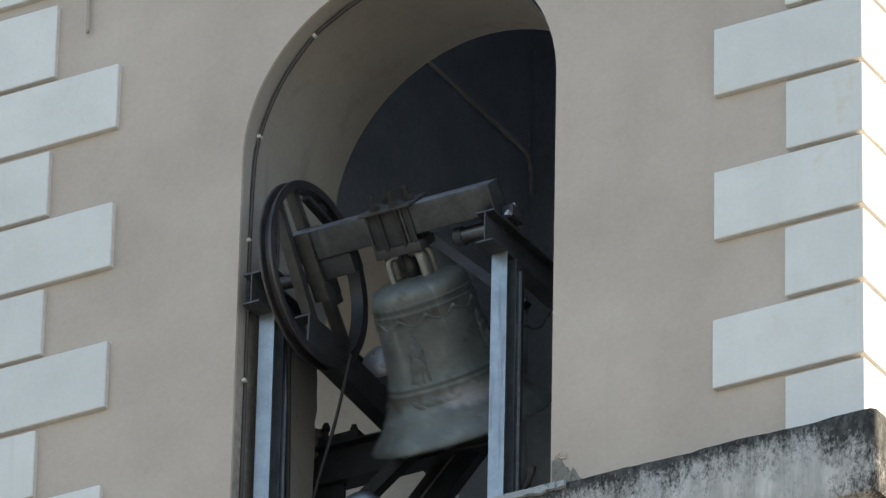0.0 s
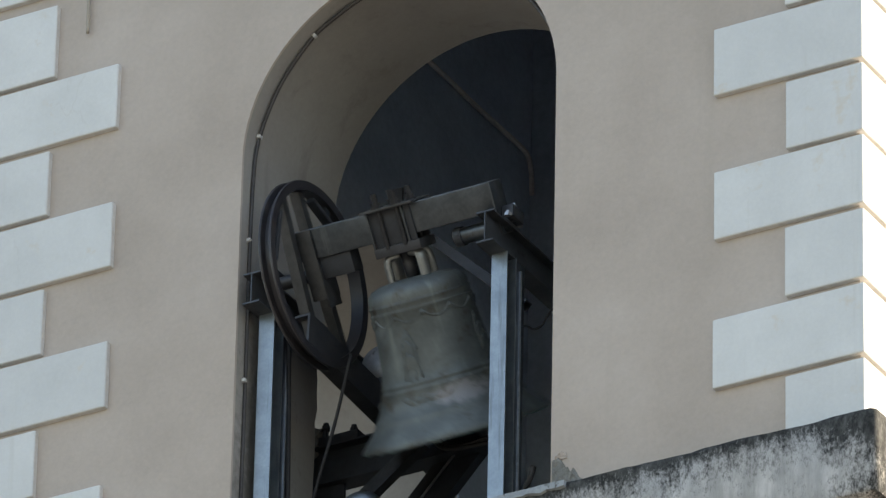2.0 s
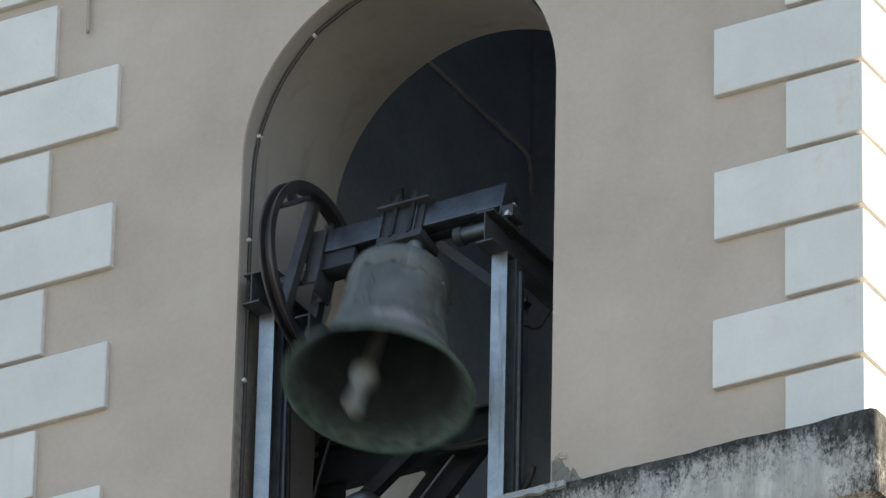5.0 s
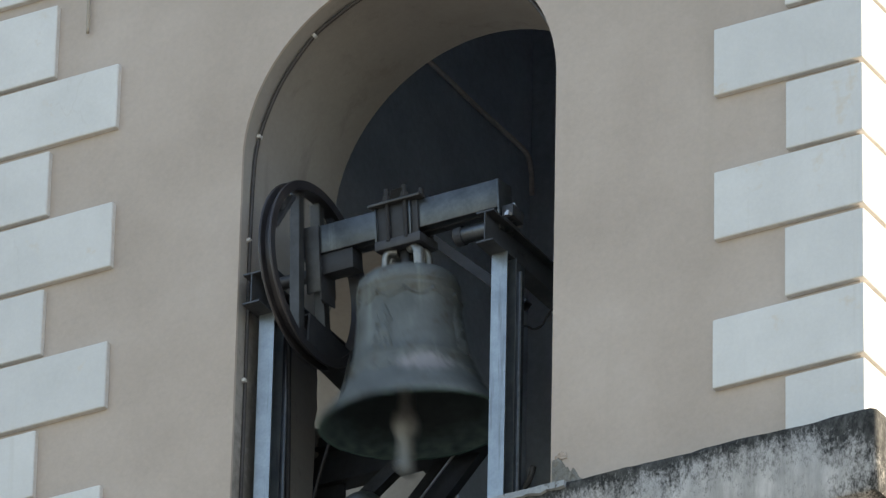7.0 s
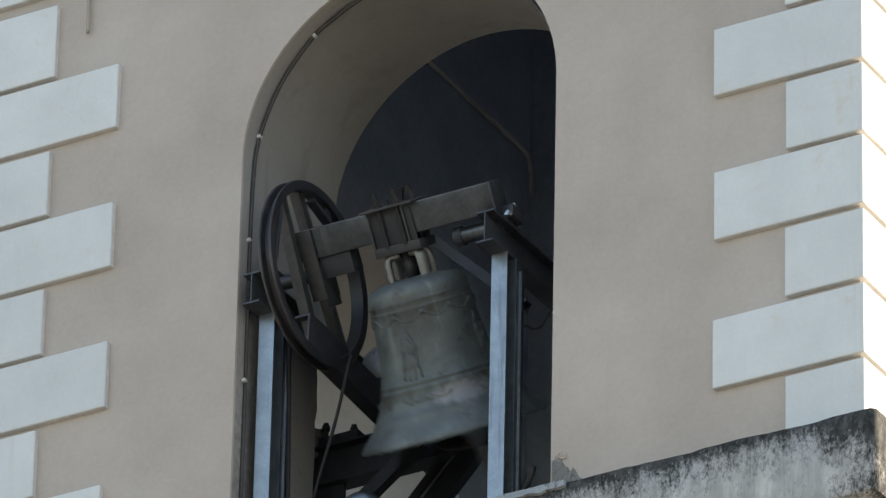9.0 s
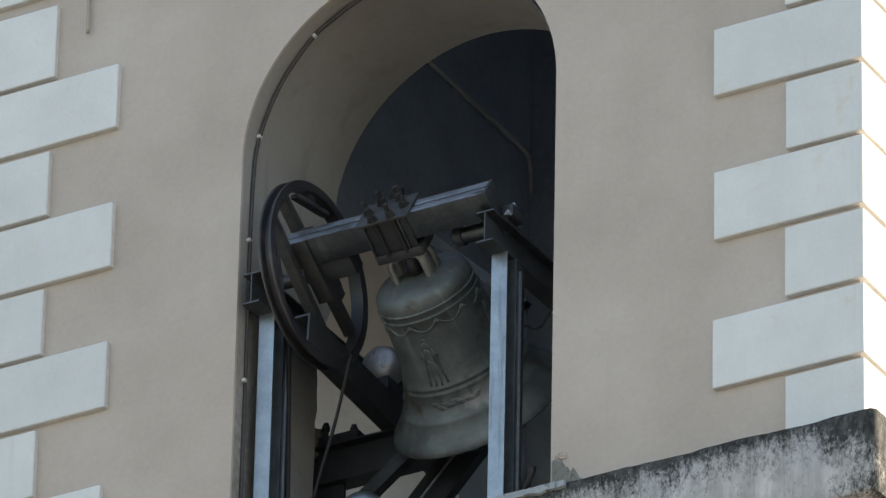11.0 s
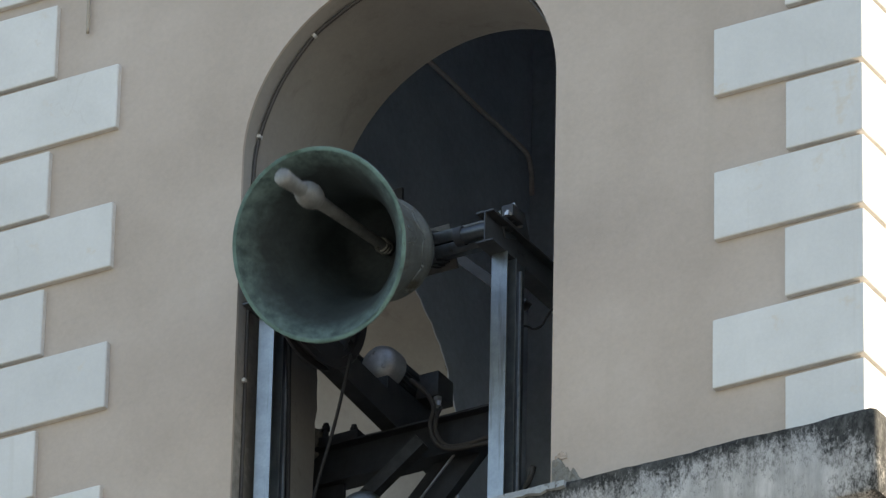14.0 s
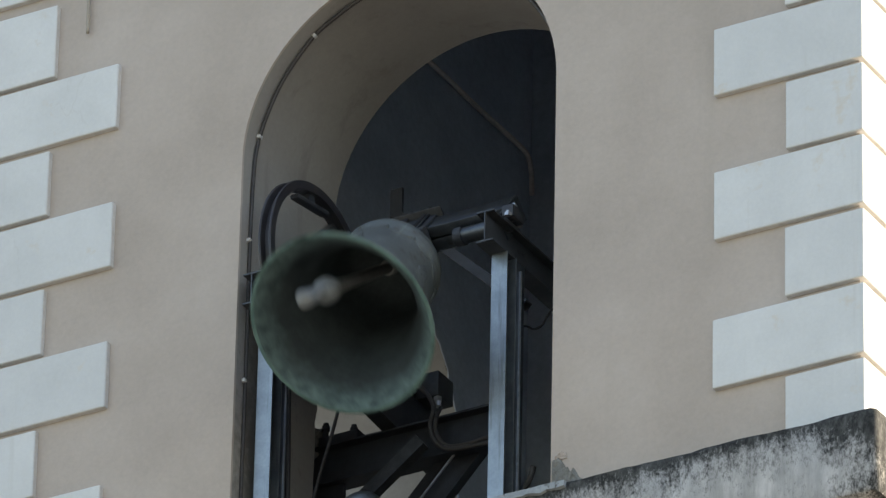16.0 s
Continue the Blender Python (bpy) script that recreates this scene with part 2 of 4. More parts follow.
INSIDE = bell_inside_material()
STEEL = material("grey_painted_steel", [(0.3, (0.062, 0.072, 0.081)), (0.7, (0.116, 0.131, 0.144))], scale=8, fine=60, mix=0.4, rough=(0.30, 0.52),
                 metal=0.85, bump=0.12, spots=(10, 0.62, (0.075, 0.07, 0.065)), streak=(14, (0.23, 0.26, 0.28), 0.62))
BEAM = material("dull_dark_grey_beam_paint", [(0.3, (0.050, 0.055, 0.062)), (0.7, (0.088, 0.096, 0.106))], scale=8, fine=60, mix=0.4, rough=(0.42, 0.62),
                metal=0.55, bump=0.12, spots=(11, 0.60, (0.040, 0.038, 0.037)), streak=(16, (0.12, 0.13, 0.14), 0.62))
BRIGHT = material("worn_bare_galvanised_top", [(0.3, (0.13, 0.145, 0.16)), (0.7, (0.36, 0.39, 0.42))], scale=11, fine=60, mix=0.5, rough=(0.36, 0.6),
                  metal=0.85, bump=0.15, stretch=(0.4, 1.6, 1), spots=(9, 0.53, (0.085, 0.087, 0.09)))
PLATE = material("dark_grey_steel_plate", [(0.3, (0.05, 0.052, 0.054)), (0.7, (0.095, 0.098, 0.10))], scale=9, fine=60, mix=0.35, rough=(0.4, 0.6),
                 metal=0.6, bump=0.1)
POST = material("pale_blue_galvanised_steel", [(0.3, (0.25, 0.285, 0.305)), (0.7, (0.36, 0.40, 0.42))], scale=9, fine=70, mix=0.25, rough=(0.32, 0.48),
                metal=0.9, bump=0.08, spots=(26, 0.66, (0.16, 0.13, 0.11)), streak=(34, (0.17, 0.175, 0.18), 0.54))
DARK = material("blackened_steel", [(0.3, (0.034, 0.036, 0.041)), (0.7, (0.060, 0.063, 0.070))], scale=10, fine=60, mix=0.4, rough=(0.35, 0.6),
                metal=0.3, bump=0.1)
BLACK = material("black_painted_iron", [(0.3, (0.019, 0.022, 0.027)), (0.7, (0.034, 0.039, 0.047))], scale=14, fine=60, mix=0.4, rough=(0.5, 0.7), bump=0.1)
RIM = material("worn_black_rim_paint", [(0.3, (0.018, 0.018, 0.022)), (0.7, (0.040, 0.038, 0.042))], scale=7, fine=60, mix=0.4, rough=(0.24, 0.5), bump=0.12,
               spots=(6, 0.60, (0.060, 0.050, 0.046)))
RUBBER = material("black_rubber_cable", [(0.3, (0.02, 0.02, 0.022)), (0.7, (0.035, 0.034, 0.034))], scale=20, rough=(0.5, 0.7), bump=0.05)
RUBBER.node_tree.nodes["Principled BSDF"].inputs["Specular IOR Level"].default_value = 0.12
CONDUIT = material("grey_plastic_conduit", [(0.3, (0.042, 0.038, 0.036)), (0.7, (0.068, 0.062, 0.058))], scale=15, rough=(0.5, 0.7), bump=0.05)
PIPE = material("pale_brown_conduit", [(0.3, (0.62, 0.56, 0.52)), (0.7, (0.72, 0.66, 0.62))], scale=15, rough=(0.5, 0.7), bump=0.05)
CLIP = material("white_plastic_clip", [(0.3, (0.62, 0.62, 0.60)), (0.7, (0.72, 0.72, 0.70))], scale=30, rough=(0.4, 0.6), bump=0.0)
CASTING = material("light_grey_cast_aluminium", [(0.3, (0.36, 0.365, 0.38)), (0.7, (0.50, 0.505, 0.52))], scale=16, fine=80, mix=0.35, rough=(0.35, 0.5),
                   metal=0.6, bump=0.08, spots=(14, 0.62, (0.13, 0.12, 0.115)))
RUSTY = material("rusty_dark_iron", [(0.3, (0.016, 0.017, 0.019)), (0.7, (0.036, 0.035, 0.037))], scale=30, fine=90, mix=0.4, rough=(0.5, 0.75), metal=0.35, bump=0.2)
ZINC = material("bright_zinc_bolt", [(0.3, (0.45, 0.46, 0.47)), (0.7, (0.6, 0.61, 0.62))], scale=30, rough=(0.25, 0.4), metal=0.9, bump=0.05)
IRON = material("bare_clapper_iron", [(0.3, (0.16, 0.172, 0.175)), (0.7, (0.27, 0.285, 0.285))], scale=11, fine=50, mix=0.5, rough=(0.45, 0.7), metal=0.4, bump=0.4, bump_scale=40,
                spots=(13, 0.60, (0.11, 0.10, 0.09)))
GROUND = material("paved_ground", [(0.3, (0.082, 0.083, 0.080)), (0.7, (0.125, 0.124, 0.117))], scale=0.8, fine=12, mix=0.3, bump=0.2, bump_scale=20)


# ---- mesh helpers ----
def part(name, bm, mat, parent=None, label="", smooth=False):
    bmesh.ops.recalc_face_normals(bm, faces=bm.faces)
    me = bpy.data.meshes.new(name)
    bm.to_mesh(me)
    bm.free()
    me.materials.append(mat)
    if smooth:
        me.polygons.foreach_set("use_smooth", [True] * len(me.polygons))
    ob = new(name, me)
    ob.parent = parent
    if label:
        tagged(ob, label=label)
    return ob


def sharp_smooth(ob, degrees=35):
    """Smooth shading that keeps the hard edges."""
    me = ob.data
    bm = bmesh.new()
    bm.from_mesh(me)
    for f in bm.faces:
        f.smooth = True
    for ed in bm.edges:
        ed.smooth = not (ed.is_manifold and len(ed.link_faces) == 2 and ed.calc_face_angle(0) > radians(degrees))
    bm.to_mesh(me)
    bm.free()
    return ob


def box(bm, x0, x1, y0, y1, z0, z1, bevel=0.0, m=None):
    mid, size = ((x0 + x1) / 2, (y0 + y1) / 2, (z0 + z1) / 2), (x1 - x0, y1 - y0, z1 - z0)
    mat = (m or Matrix()) @ Matrix.Translation(mid) @ Matrix.Diagonal((*size, 1))
    vs = bmesh.ops.create_cube(bm, size=1.0, matrix=mat)["verts"]
    if bevel:
        es = {e for v in vs for e in v.link_edges}
        bmesh.ops.bevel(bm, geom=list(es), offset=bevel, segments=2, affect="EDGES", profile=0.5)


def sweep(bm, points, profile, up=(0, 0, 1), closed=True, caps=True):
    """Carries a flat profile (list of (a, b)) along points; b lies along up."""
    pts = [Vector(p) for p in points]
    rings = []
    for i, p in enumerate(pts):
        d = (pts[min(i + 1, len(pts) - 1)] - pts[max(i - 1, 0)]).normalized()
        u = Vector(up)
        if abs(d.dot(u)) > 0.98:
            u = Vector((0, 1, 0)) if abs(d.y) < 0.9 else Vector((1, 0, 0))
        side = d.cross(u).normalized()
        u = side.cross(d).normalized()
        rings.append([bm.verts.new(p + side * a + u * b) for a, b in profile])
    n = len(profile)
    for r0, r1 in zip(rings, rings[1:]):
        for j in range(n):
            bm.faces.new((r0[j], r0[(j + 1) % n], r1[(j + 1) % n], r1[j]))
    if caps:
        bm.faces.new(rings[0][::-1])
        bm.faces.new(rings[-1])


def disc(r, n=12):
    return [(r * math.cos(2 * math.pi * i / n), r * math.sin(2 * math.pi * i / n)) for i in range(n)]


def rod(bm, p0, p1, r, n=12):
    sweep(bm, [p0, p1], disc(r, n))


def i_section(w, h, tf, tw):
    """Outline of a rolled I-section, flanges of width w lying across, height h."""
    a, b, c = w / 2, h / 2, tw / 2
    return [(-a, -b), (a, -b), (a, -b + tf), (c, -b + tf), (c, b - tf), (a, b - tf), (a, b), (-a, b), (-a, b - tf), (-c, b - tf), (-c, -b + tf), (-a, -b + tf)]


def channel(w, h, t, way=1):
    """Outline of a channel of height h whose flanges of width w point to +a (way 1) or -a."""
    pts = [(0, -h / 2), (w, -h / 2), (w, -h / 2 + t), (t, -h / 2 + t), (t, h / 2 - t), (w, h / 2 - t), (w, h / 2), (0, h / 2)]
    return [(way * a, b) for a, b in pts]


def lathe(bm, profile, n=96, axis="z"):
    """Turns (radius, height) about the vertical axis; a radius of 0 closes the end."""
    rings = []
    for r, z in profile:
        if r < 1e-6:
            rings.append([bm.verts.new((0, 0, z))])
        else:
            rings.append([bm.verts.new((r * math.cos(2 * math.pi * i / n), r * math.sin(2 * math.pi * i / n), z)) for i in range(n)])
    for r0, r1 in zip(rings, rings[1:]):
        for j in range(n):
            k = (j + 1) % n
            if len(r0) == 1 and len(r1) == 1:
                continue
            if len(r0) == 1:
                bm.faces.new((r0[0], r1[j], r1[k]))
            elif len(r1) == 1:
                bm.faces.new((r0[j], r0[k], r1[0]))
            else:
                bm.faces.new((r0[j], r0[k], r1[k], r1[j]))


def smooth_curve(pts, n=8):
    """Catmull-Rom through the points."""
    p = [Vector(q) for q in pts]
    p = [2 * p[0] - p[1]] + p + [2 * p[-1] - p[-2]]
    out = []
    for i in range(1, len(p) - 2):
        for k in range(n):
            t = k / n
            a, b, c, d = p[i - 1:i + 3]
            out.append(0.5 * (2 * b + (c - a) * t + (2 * a - 5 * b + 4 * c - d) * t * t + (3 * b - a - 3 * c + d) * t ** 3))
    return out + [p[-2]]


def thing(name, loc, label, category, group=""):
    ob = new(name)
    ob.location = loc
    ob.empty_display_size = 0.1
    return tagged(ob, label=label, category=category, group=group)


def setting(name, bm, mat, label, category, loc=(0, 0, Z0), smooth=False):
    ob = part(name, bm, mat, None, smooth=smooth)
    ob.location = loc
    return tagged(ob, label=label, category=category, kind="structure")


# ---- the tower ----
W_L, W_R = -4.37, -0.03        # plaster faces of the front, left and right corner
FRONT, THICK = 0.03, 0.75
BACK = FRONT + (W_R - W_L)
TOP, SILL = 7.0, -1.728
ARCH_C = -2.255


def arched_wall(name, u0, u1, z0, z1, uc, at, label, broken=0.0):
    """A wall of thickness THICK with one round-arched opening. at(u, d, z) gives the place; d is the depth from outside.
    broken: how far the inner edge of one jamb has crumbled away."""
    bm = bmesh.new()
    n, nj = 40, 30
    rings = []
    for d, r, zc in ((0.0, 0.780, 0.335), (0.012, 0.778, 0.337), (0.10, 0.777, 0.342), (THICK, 0.757, 0.390)):
        def crumbled(k):
            if d < THICK or not broken:
                return 0.0
            rough = 0.012 * noise.noise((k * 0.61, 3.0, 0)) + 0.006 * noise.noise((k * 1.9, 8.0, 0))
            return (broken + rough) * max(0.0, min(1.0, (nj * 0.80 - k) / 2.5))

        pts = [(uc - 0.780 - crumbled(0), SILL)]
        pts += [(uc - 0.780 + (0.780 - r) * min(1, 2 * k / nj) - crumbled(k), SILL + (zc - SILL) * k / nj) for k in range(1, nj)]
        pts += [(uc - r * math.cos(math.pi * i / n), zc + r * math.sin(math.pi * i / n)) for i in range(n + 1)]
        pts += [(uc + 0.780 - (0.780 - r) * min(1, 2 * k / nj), SILL + (zc - SILL) * k / nj) for k in range(nj - 1, 0, -1)]
        pts += [(uc + 0.780, SILL)]
        rings.append([bm.verts.new(at(u, d, z)) for u, z in pts])
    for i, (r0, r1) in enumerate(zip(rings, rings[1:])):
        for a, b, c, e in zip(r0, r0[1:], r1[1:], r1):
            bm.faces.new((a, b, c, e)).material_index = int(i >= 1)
    for ring, d in ((rings[0], 0.0), (rings[-1], THICK)):
        # outer border, matched point by point to the opening
        m = len(ring)
        border = []
        for i in range(m):
            if i <= nj:
                border.append((u0, SILL + (z1 - SILL) * i / (nj + 1)))
            elif i >= m - 1 - nj:
                border.append((u1, SILL + (z1 - SILL) * (m - 1 - i) / (nj + 1)))
            else:
                border.append((u0 + (u1 - u0) * (i - nj - 1) / (m - 3 - 2 * nj), z1))
        bv = [bm.verts.new(at(u, d, z)) for u, z in border]
        for a, b, c, e in zip(ring, ring[1:], bv[1:], bv):
            bm.faces.new((a, b, c, e))
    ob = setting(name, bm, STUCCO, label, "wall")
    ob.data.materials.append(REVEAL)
    sharp_smooth(ob, 40)
    return ob


wall_south = arched_wall("wall_south", W_L, W_R, SILL, TOP, ARCH_C, lambda u, d, z: (u, FRONT + d, z),
                         "beige stuccoed belfry wall with round-arched bell opening", broken=0.064)
wall_west = arched_wall("wall_west", FRONT + THICK + 0.002, BACK - THICK - 0.002, SILL, TOP, FRONT + 2.17, lambda u, d, z: (W_L + d, u, z),
                        "beige stuccoed belfry side wall with round-arched opening")


def plain_wall(name, x0, x1, y0, y1, z0, z1, mat, label, category="wall"):
    bm = bmesh.new()
    box(bm, x0, x1, y0, y1, z0, z1)
    return setting(name, bm, mat, label, category)


wall_east = plain_wall("wall_east", W_R - THICK, W_R - 0.001, FRONT + THICK + 0.002, BACK - THICK - 0.002, SILL, TOP, STUCCO, "beige stuccoed side wall of the belfry in sunlight")
wall_north = plain_wall("wall_north", W_L, W_R, BACK - THICK, BACK, SILL, TOP, STUCCO, "beige stuccoed rear wall of the belfry")
plain_wall("lining_north", W_L + THICK + 0.004, W_R - THICK - 0.004, BACK - THICK - 0.03, BACK - THICK - 0.004, SILL + 0.01, 4.0, LINING, "blue-grey plaster inside the belfry")
plain_wall("lining_east", W_R - THICK - 0.03, W_R - THICK - 0.004, FRONT + THICK + 0.01, BACK - THICK - 0.034, SILL + 0.01, 4.0, LINING, "blue-grey plaster inside the belfry")
plain_wall("ceiling", W_L + THICK + 0.004, W_R - THICK - 0.004, FRONT + THICK + 0.004, BACK - THICK - 0.004, 4.01, 4.2, LINING, "blue-grey belfry ceiling", "ceiling")
plain_wall("floor", W_L + 0.002, W_R - 0.002, FRONT + 0.002, BACK - 0.002, SILL - 0.33, SILL - 0.004, SOFFIT, "dusty belfry floor slab", "floor")
plain_wall("tower_shaft", W_L + 0.003, W_R - 0.003, FRONT + 0.003, BACK - 0.003, -Z0, SILL - 0.334, STUCCO, "beige stuccoed shaft of the bell tower")
plain_wall("tower_roof", W_L - 0.2, W_R + 0.2, FRONT - 0.2, BACK + 0.2, TOP + 0.004, TOP + 0.35, QUOIN, "plain flat roof slab of the bell tower", "roof")


def lining_west():
    """Plaster round the side opening, inside."""
    bm = bmesh.new()
    x0, x1, y0, y1 = W_L + THICK + 0.002, W_L + THICK + 0.008, FRONT + THICK + 0.01, BACK - THICK - 0.034
    yc, zc, n = FRONT + 2.17, 0.39, 140

    def ragged(i):
        return 0.750 + 0.016 * noise.noise((i * 0.21, 1.7, 0)) + 0.010 * noise.noise((i * 0.63, 5.1, 0))

    inner = [(yc - 0.758, SILL + 0.01)] + [(yc - ragged(i) * math.cos(math.pi * i / n), zc + ragged(i) * math.sin(math.pi * i / n)) for i in range(n + 1)] + [(yc + 0.758, SILL + 0.01)]
    m = len(inner)
    outer = []
    for i in range(m):
        if i == 0:
            outer.append((y0, SILL + 0.01))
        elif i == m - 1:
            outer.append((y1, SILL + 0.01))
        else:
            outer.append((y0 + (y1 - y0) * (i - 1) / (m - 3), 4.0))
    v = [[bm.verts.new((x, a, b)) for a, b in ring] for x in (x0, x1) for ring in (inner, outer)]
    for k in range(m - 1):
        bm.faces.new((v[0][k], v[0][k + 1], v[1][k + 1], v[1][k]))
        bm.faces.new((v[2][k], v[2][k + 1], v[3][k + 1], v[3][k]))
        bm.faces.new((v[0][k], v[0][k + 1], v[2][k + 1], v[2][k]))
    return setting("lining_west", bm, LINING, "blue-grey plaster inside the belfry", "wall")


lining_west()


def lining_south():
    """Plaster over the bell opening, inside; the reveal itself keeps its colour."""
    bm = bmesh.new()
    y0 = FRONT + THICK + 0.003
    for xa, xb, za, zb in ((W_L + THICK + 0.03, ARCH_C - 0.87, SILL, 4.0), (ARCH_C + 0.79, W_R - THICK - 0.034, SILL, 4.0), (ARCH_C - 0.87, ARCH_C + 0.79, 1.17, 4.0)):
        box(bm, xa, xb, y0, y0 + 0.02, za, zb)
    return setting("lining_south", bm, LINING, "blue-grey plaster inside the belfry", "wall")


lining_south()

# quoins: blocks 0.323 high, one every 0.35
JOINT, PITCH = 0.027, 0.35


def quoin_block(x0, x1, y0, y1, z, parent, taller=0.0):
    bm = bmesh.new()
    box(bm, x0, x1, y0, y1, z, z + PITCH - JOINT + taller, bevel=0.006)
    ob = part("quoin", bm, QUOIN, parent)
    # the returns of the blocks are coloured like the wall, only the faces are white
    ob.data.materials.append(RETURN)
    for f in ob.data.polygons:
        f.use_smooth = False
        white = f.normal.y < -0.3 or (f.normal.x > 0.3 and f.center.x > -0.02)
        f.material_index = 0 if white else 1
    return ob


def quoins():
    rnd = random.Random(4)
    for k in range(-5, 18):
        z = k * PITCH
        long_front = k % 2 == 0
        dx, dz = rnd.uniform(-0.004, 0.004), rnd.uniform(-0.003, 0.003)
        if z > SILL - 0.06:
            quoin_block(-(0.7013 if long_front else 0.362) + dx, 0.0, 0.0, 0.362 if long_front else 0.70, z + dz, wall_south)
        zl = z - 0.04 + (0.092 if k > 3 else 0.0)      # one joint on this side is wider
        if zl > SILL - 0.1:
            quoin_block(W_L - 0.03, (-3.676 if long_front else -4.018) + dx, 0.0, 0.362 if long_front else 0.70, zl + dz, wall_south, 0.047 if k == 3 else 0.0)


quoins()


def cornice():
    """Projecting ledge that carries the belfry; its top front edge is worn."""
    p, h = 0.132, 0.385
    bm = bmesh.new()
    prof = [(0.0, 0.0), (p - 0.012, -0.001), (p - 0.003, -0.008), (p, -0.024), (p + 0.002, -h + 0.03), (p - 0.004, -h + 0.008), (p - 0.02, -h), (p - 0.09, -h - 0.004),
            (p - 0.10, -h - 0.05), (0.0, -h - 0.055)]
    rnd = random.Random(2)
    corners = [((W_L + 0.0, BACK), (-1, 1)), ((W_L, FRONT), (-1, -1)), ((W_R, FRONT), (1, -1)), ((W_R, BACK), (1, 1))]
    ring = []
    for a, b in zip(corners, corners[1:] + corners[:1]):
        for i in range(60):
            t = i / 60
            if i == 0:
                # the arris is rounded off
                for q4 in range(7):
                    turn = math.pi / 2 * q4 / 6
                    sx, sy = a[1]
                    into = (1 - math.cos(turn), 1 - math.sin(turn)) if (sx * sy) > 0 else (1 - math.sin(turn), 1 - math.cos(turn))
                    rad = 0.035
                    jig = [rnd.uniform(-0.002, 0.002) for _ in prof]
                    ring.append([bm.verts.new((a[0][0] + sx * (q + j - rad * into[0] * min(1, q / 0.05)), a[0][1] + sy * (q + j - rad * into[1] * min(1, q / 0.05)), z + j))
                                 for (q, z), j in zip(prof, jig)])
                continue
            else:
                base = (a[0][0] + (b[0][0] - a[0][0]) * t, a[0][1] + (b[0][1] - a[0][1]) * t)
                o = tuple(u if u == v else 0 for u, v in zip(a[1], b[1]))
            jig = [rnd.uniform(-0.0035, 0.0035) + 0.004 * noise.noise((base[0] * 3.1, base[1] * 3.1, k * 0.2)) for k in range(len(prof))]
            ring.append([bm.verts.new((base[0] + o[0] * (q + j) , base[1] + o[1] * (q + j), z + j)) for (q, z), j in zip(prof, jig)])
    for r0, r1 in zip(ring, ring[1:] + ring[:1]):
        for i in range(len(prof) - 1):
            bm.faces.new((r0[i], r0[i + 1], r1[i + 1], r1[i]))
    ob = setting("cornice", bm, CEMENT, "pale cement ledge with black lichen streaks", "cornice", (0, 0, Z0 + SILL))
    sharp_smooth(ob, 50)
    return ob


cornice()

bm = bmesh.new()
bmesh.ops.create_grid(bm, x_segments=40, y_segments=40, size=3000)
setting("ground", bm, GROUND, "grey paved square around the tower", "ground", (0, 0, 0))


# ---- the bell frame ----
SH = Vector((-0.046, 0.080, 0.052))      # where the frame stands in the opening
AX = Vector((-2.238, 0.101, -0.296)) + SH     # middle of the swing axis


def bell_frame():
    fr = thing("bell_stand", (SH.x, SH.y, Z0 + SILL), "steel bell frame with pale blue posts on the sill", "bell stand")
    s = -SILL + SH.z

    def add(name, bm, mat, label="", parent=fr, sharp=True):
        ob = part(name, bm, mat, parent, label)
        return sharp_smooth(ob) if sharp else ob

    pf = -0.065                               # front face of the front posts
    for x in (-1.746, -2.894):
        for y in ((pf + 0.11, 1.05) if x > -2 else (pf + 0.11,)):
            bm = bmesh.new()
            sweep(bm, [(x, y + 0.041, 0.002), (x, y + 0.041, s - 0.462)], [(0.038 - a, b) for a, b in channel(0.076, 0.082, 0.006, 1)], up=(0, 1, 0))
            add("post", bm, POST, "pale blue galvanised channel post")
            bm = bmesh.new()
            box(bm, x - 0.020, x + 0.032, y + 0.088, y + 0.165, 0.002, s - 0.462, 0.004)
            add("post_stiffener", bm, STEEL, "dark steel tube welded behind the post")
            # added bright strip stands in for the highlight along the tube's arris
            bm = bmesh.new()
            box(bm, x + 0.030, x + 0.042, y + 0.116, y + 0.122, 0.002, s - 0.505)
            add("weld_strip", bm, ZINC, "thin bright strip standing in for the tube's edge highlight")
    for x in (-1.756, -2.908):
        bm = bmesh.new()
        sweep(bm, [(x, pf - 0.005, s - 0.386), (x, 1.30, s - 0.386)], i_section(0.084, 0.151, 0.008, 0.006))
        add("side_beam", bm, BEAM, "dark grey I-section beam carrying the bearing")
    return fr, add, s


frame_ob, frame_add, s = bell_frame()


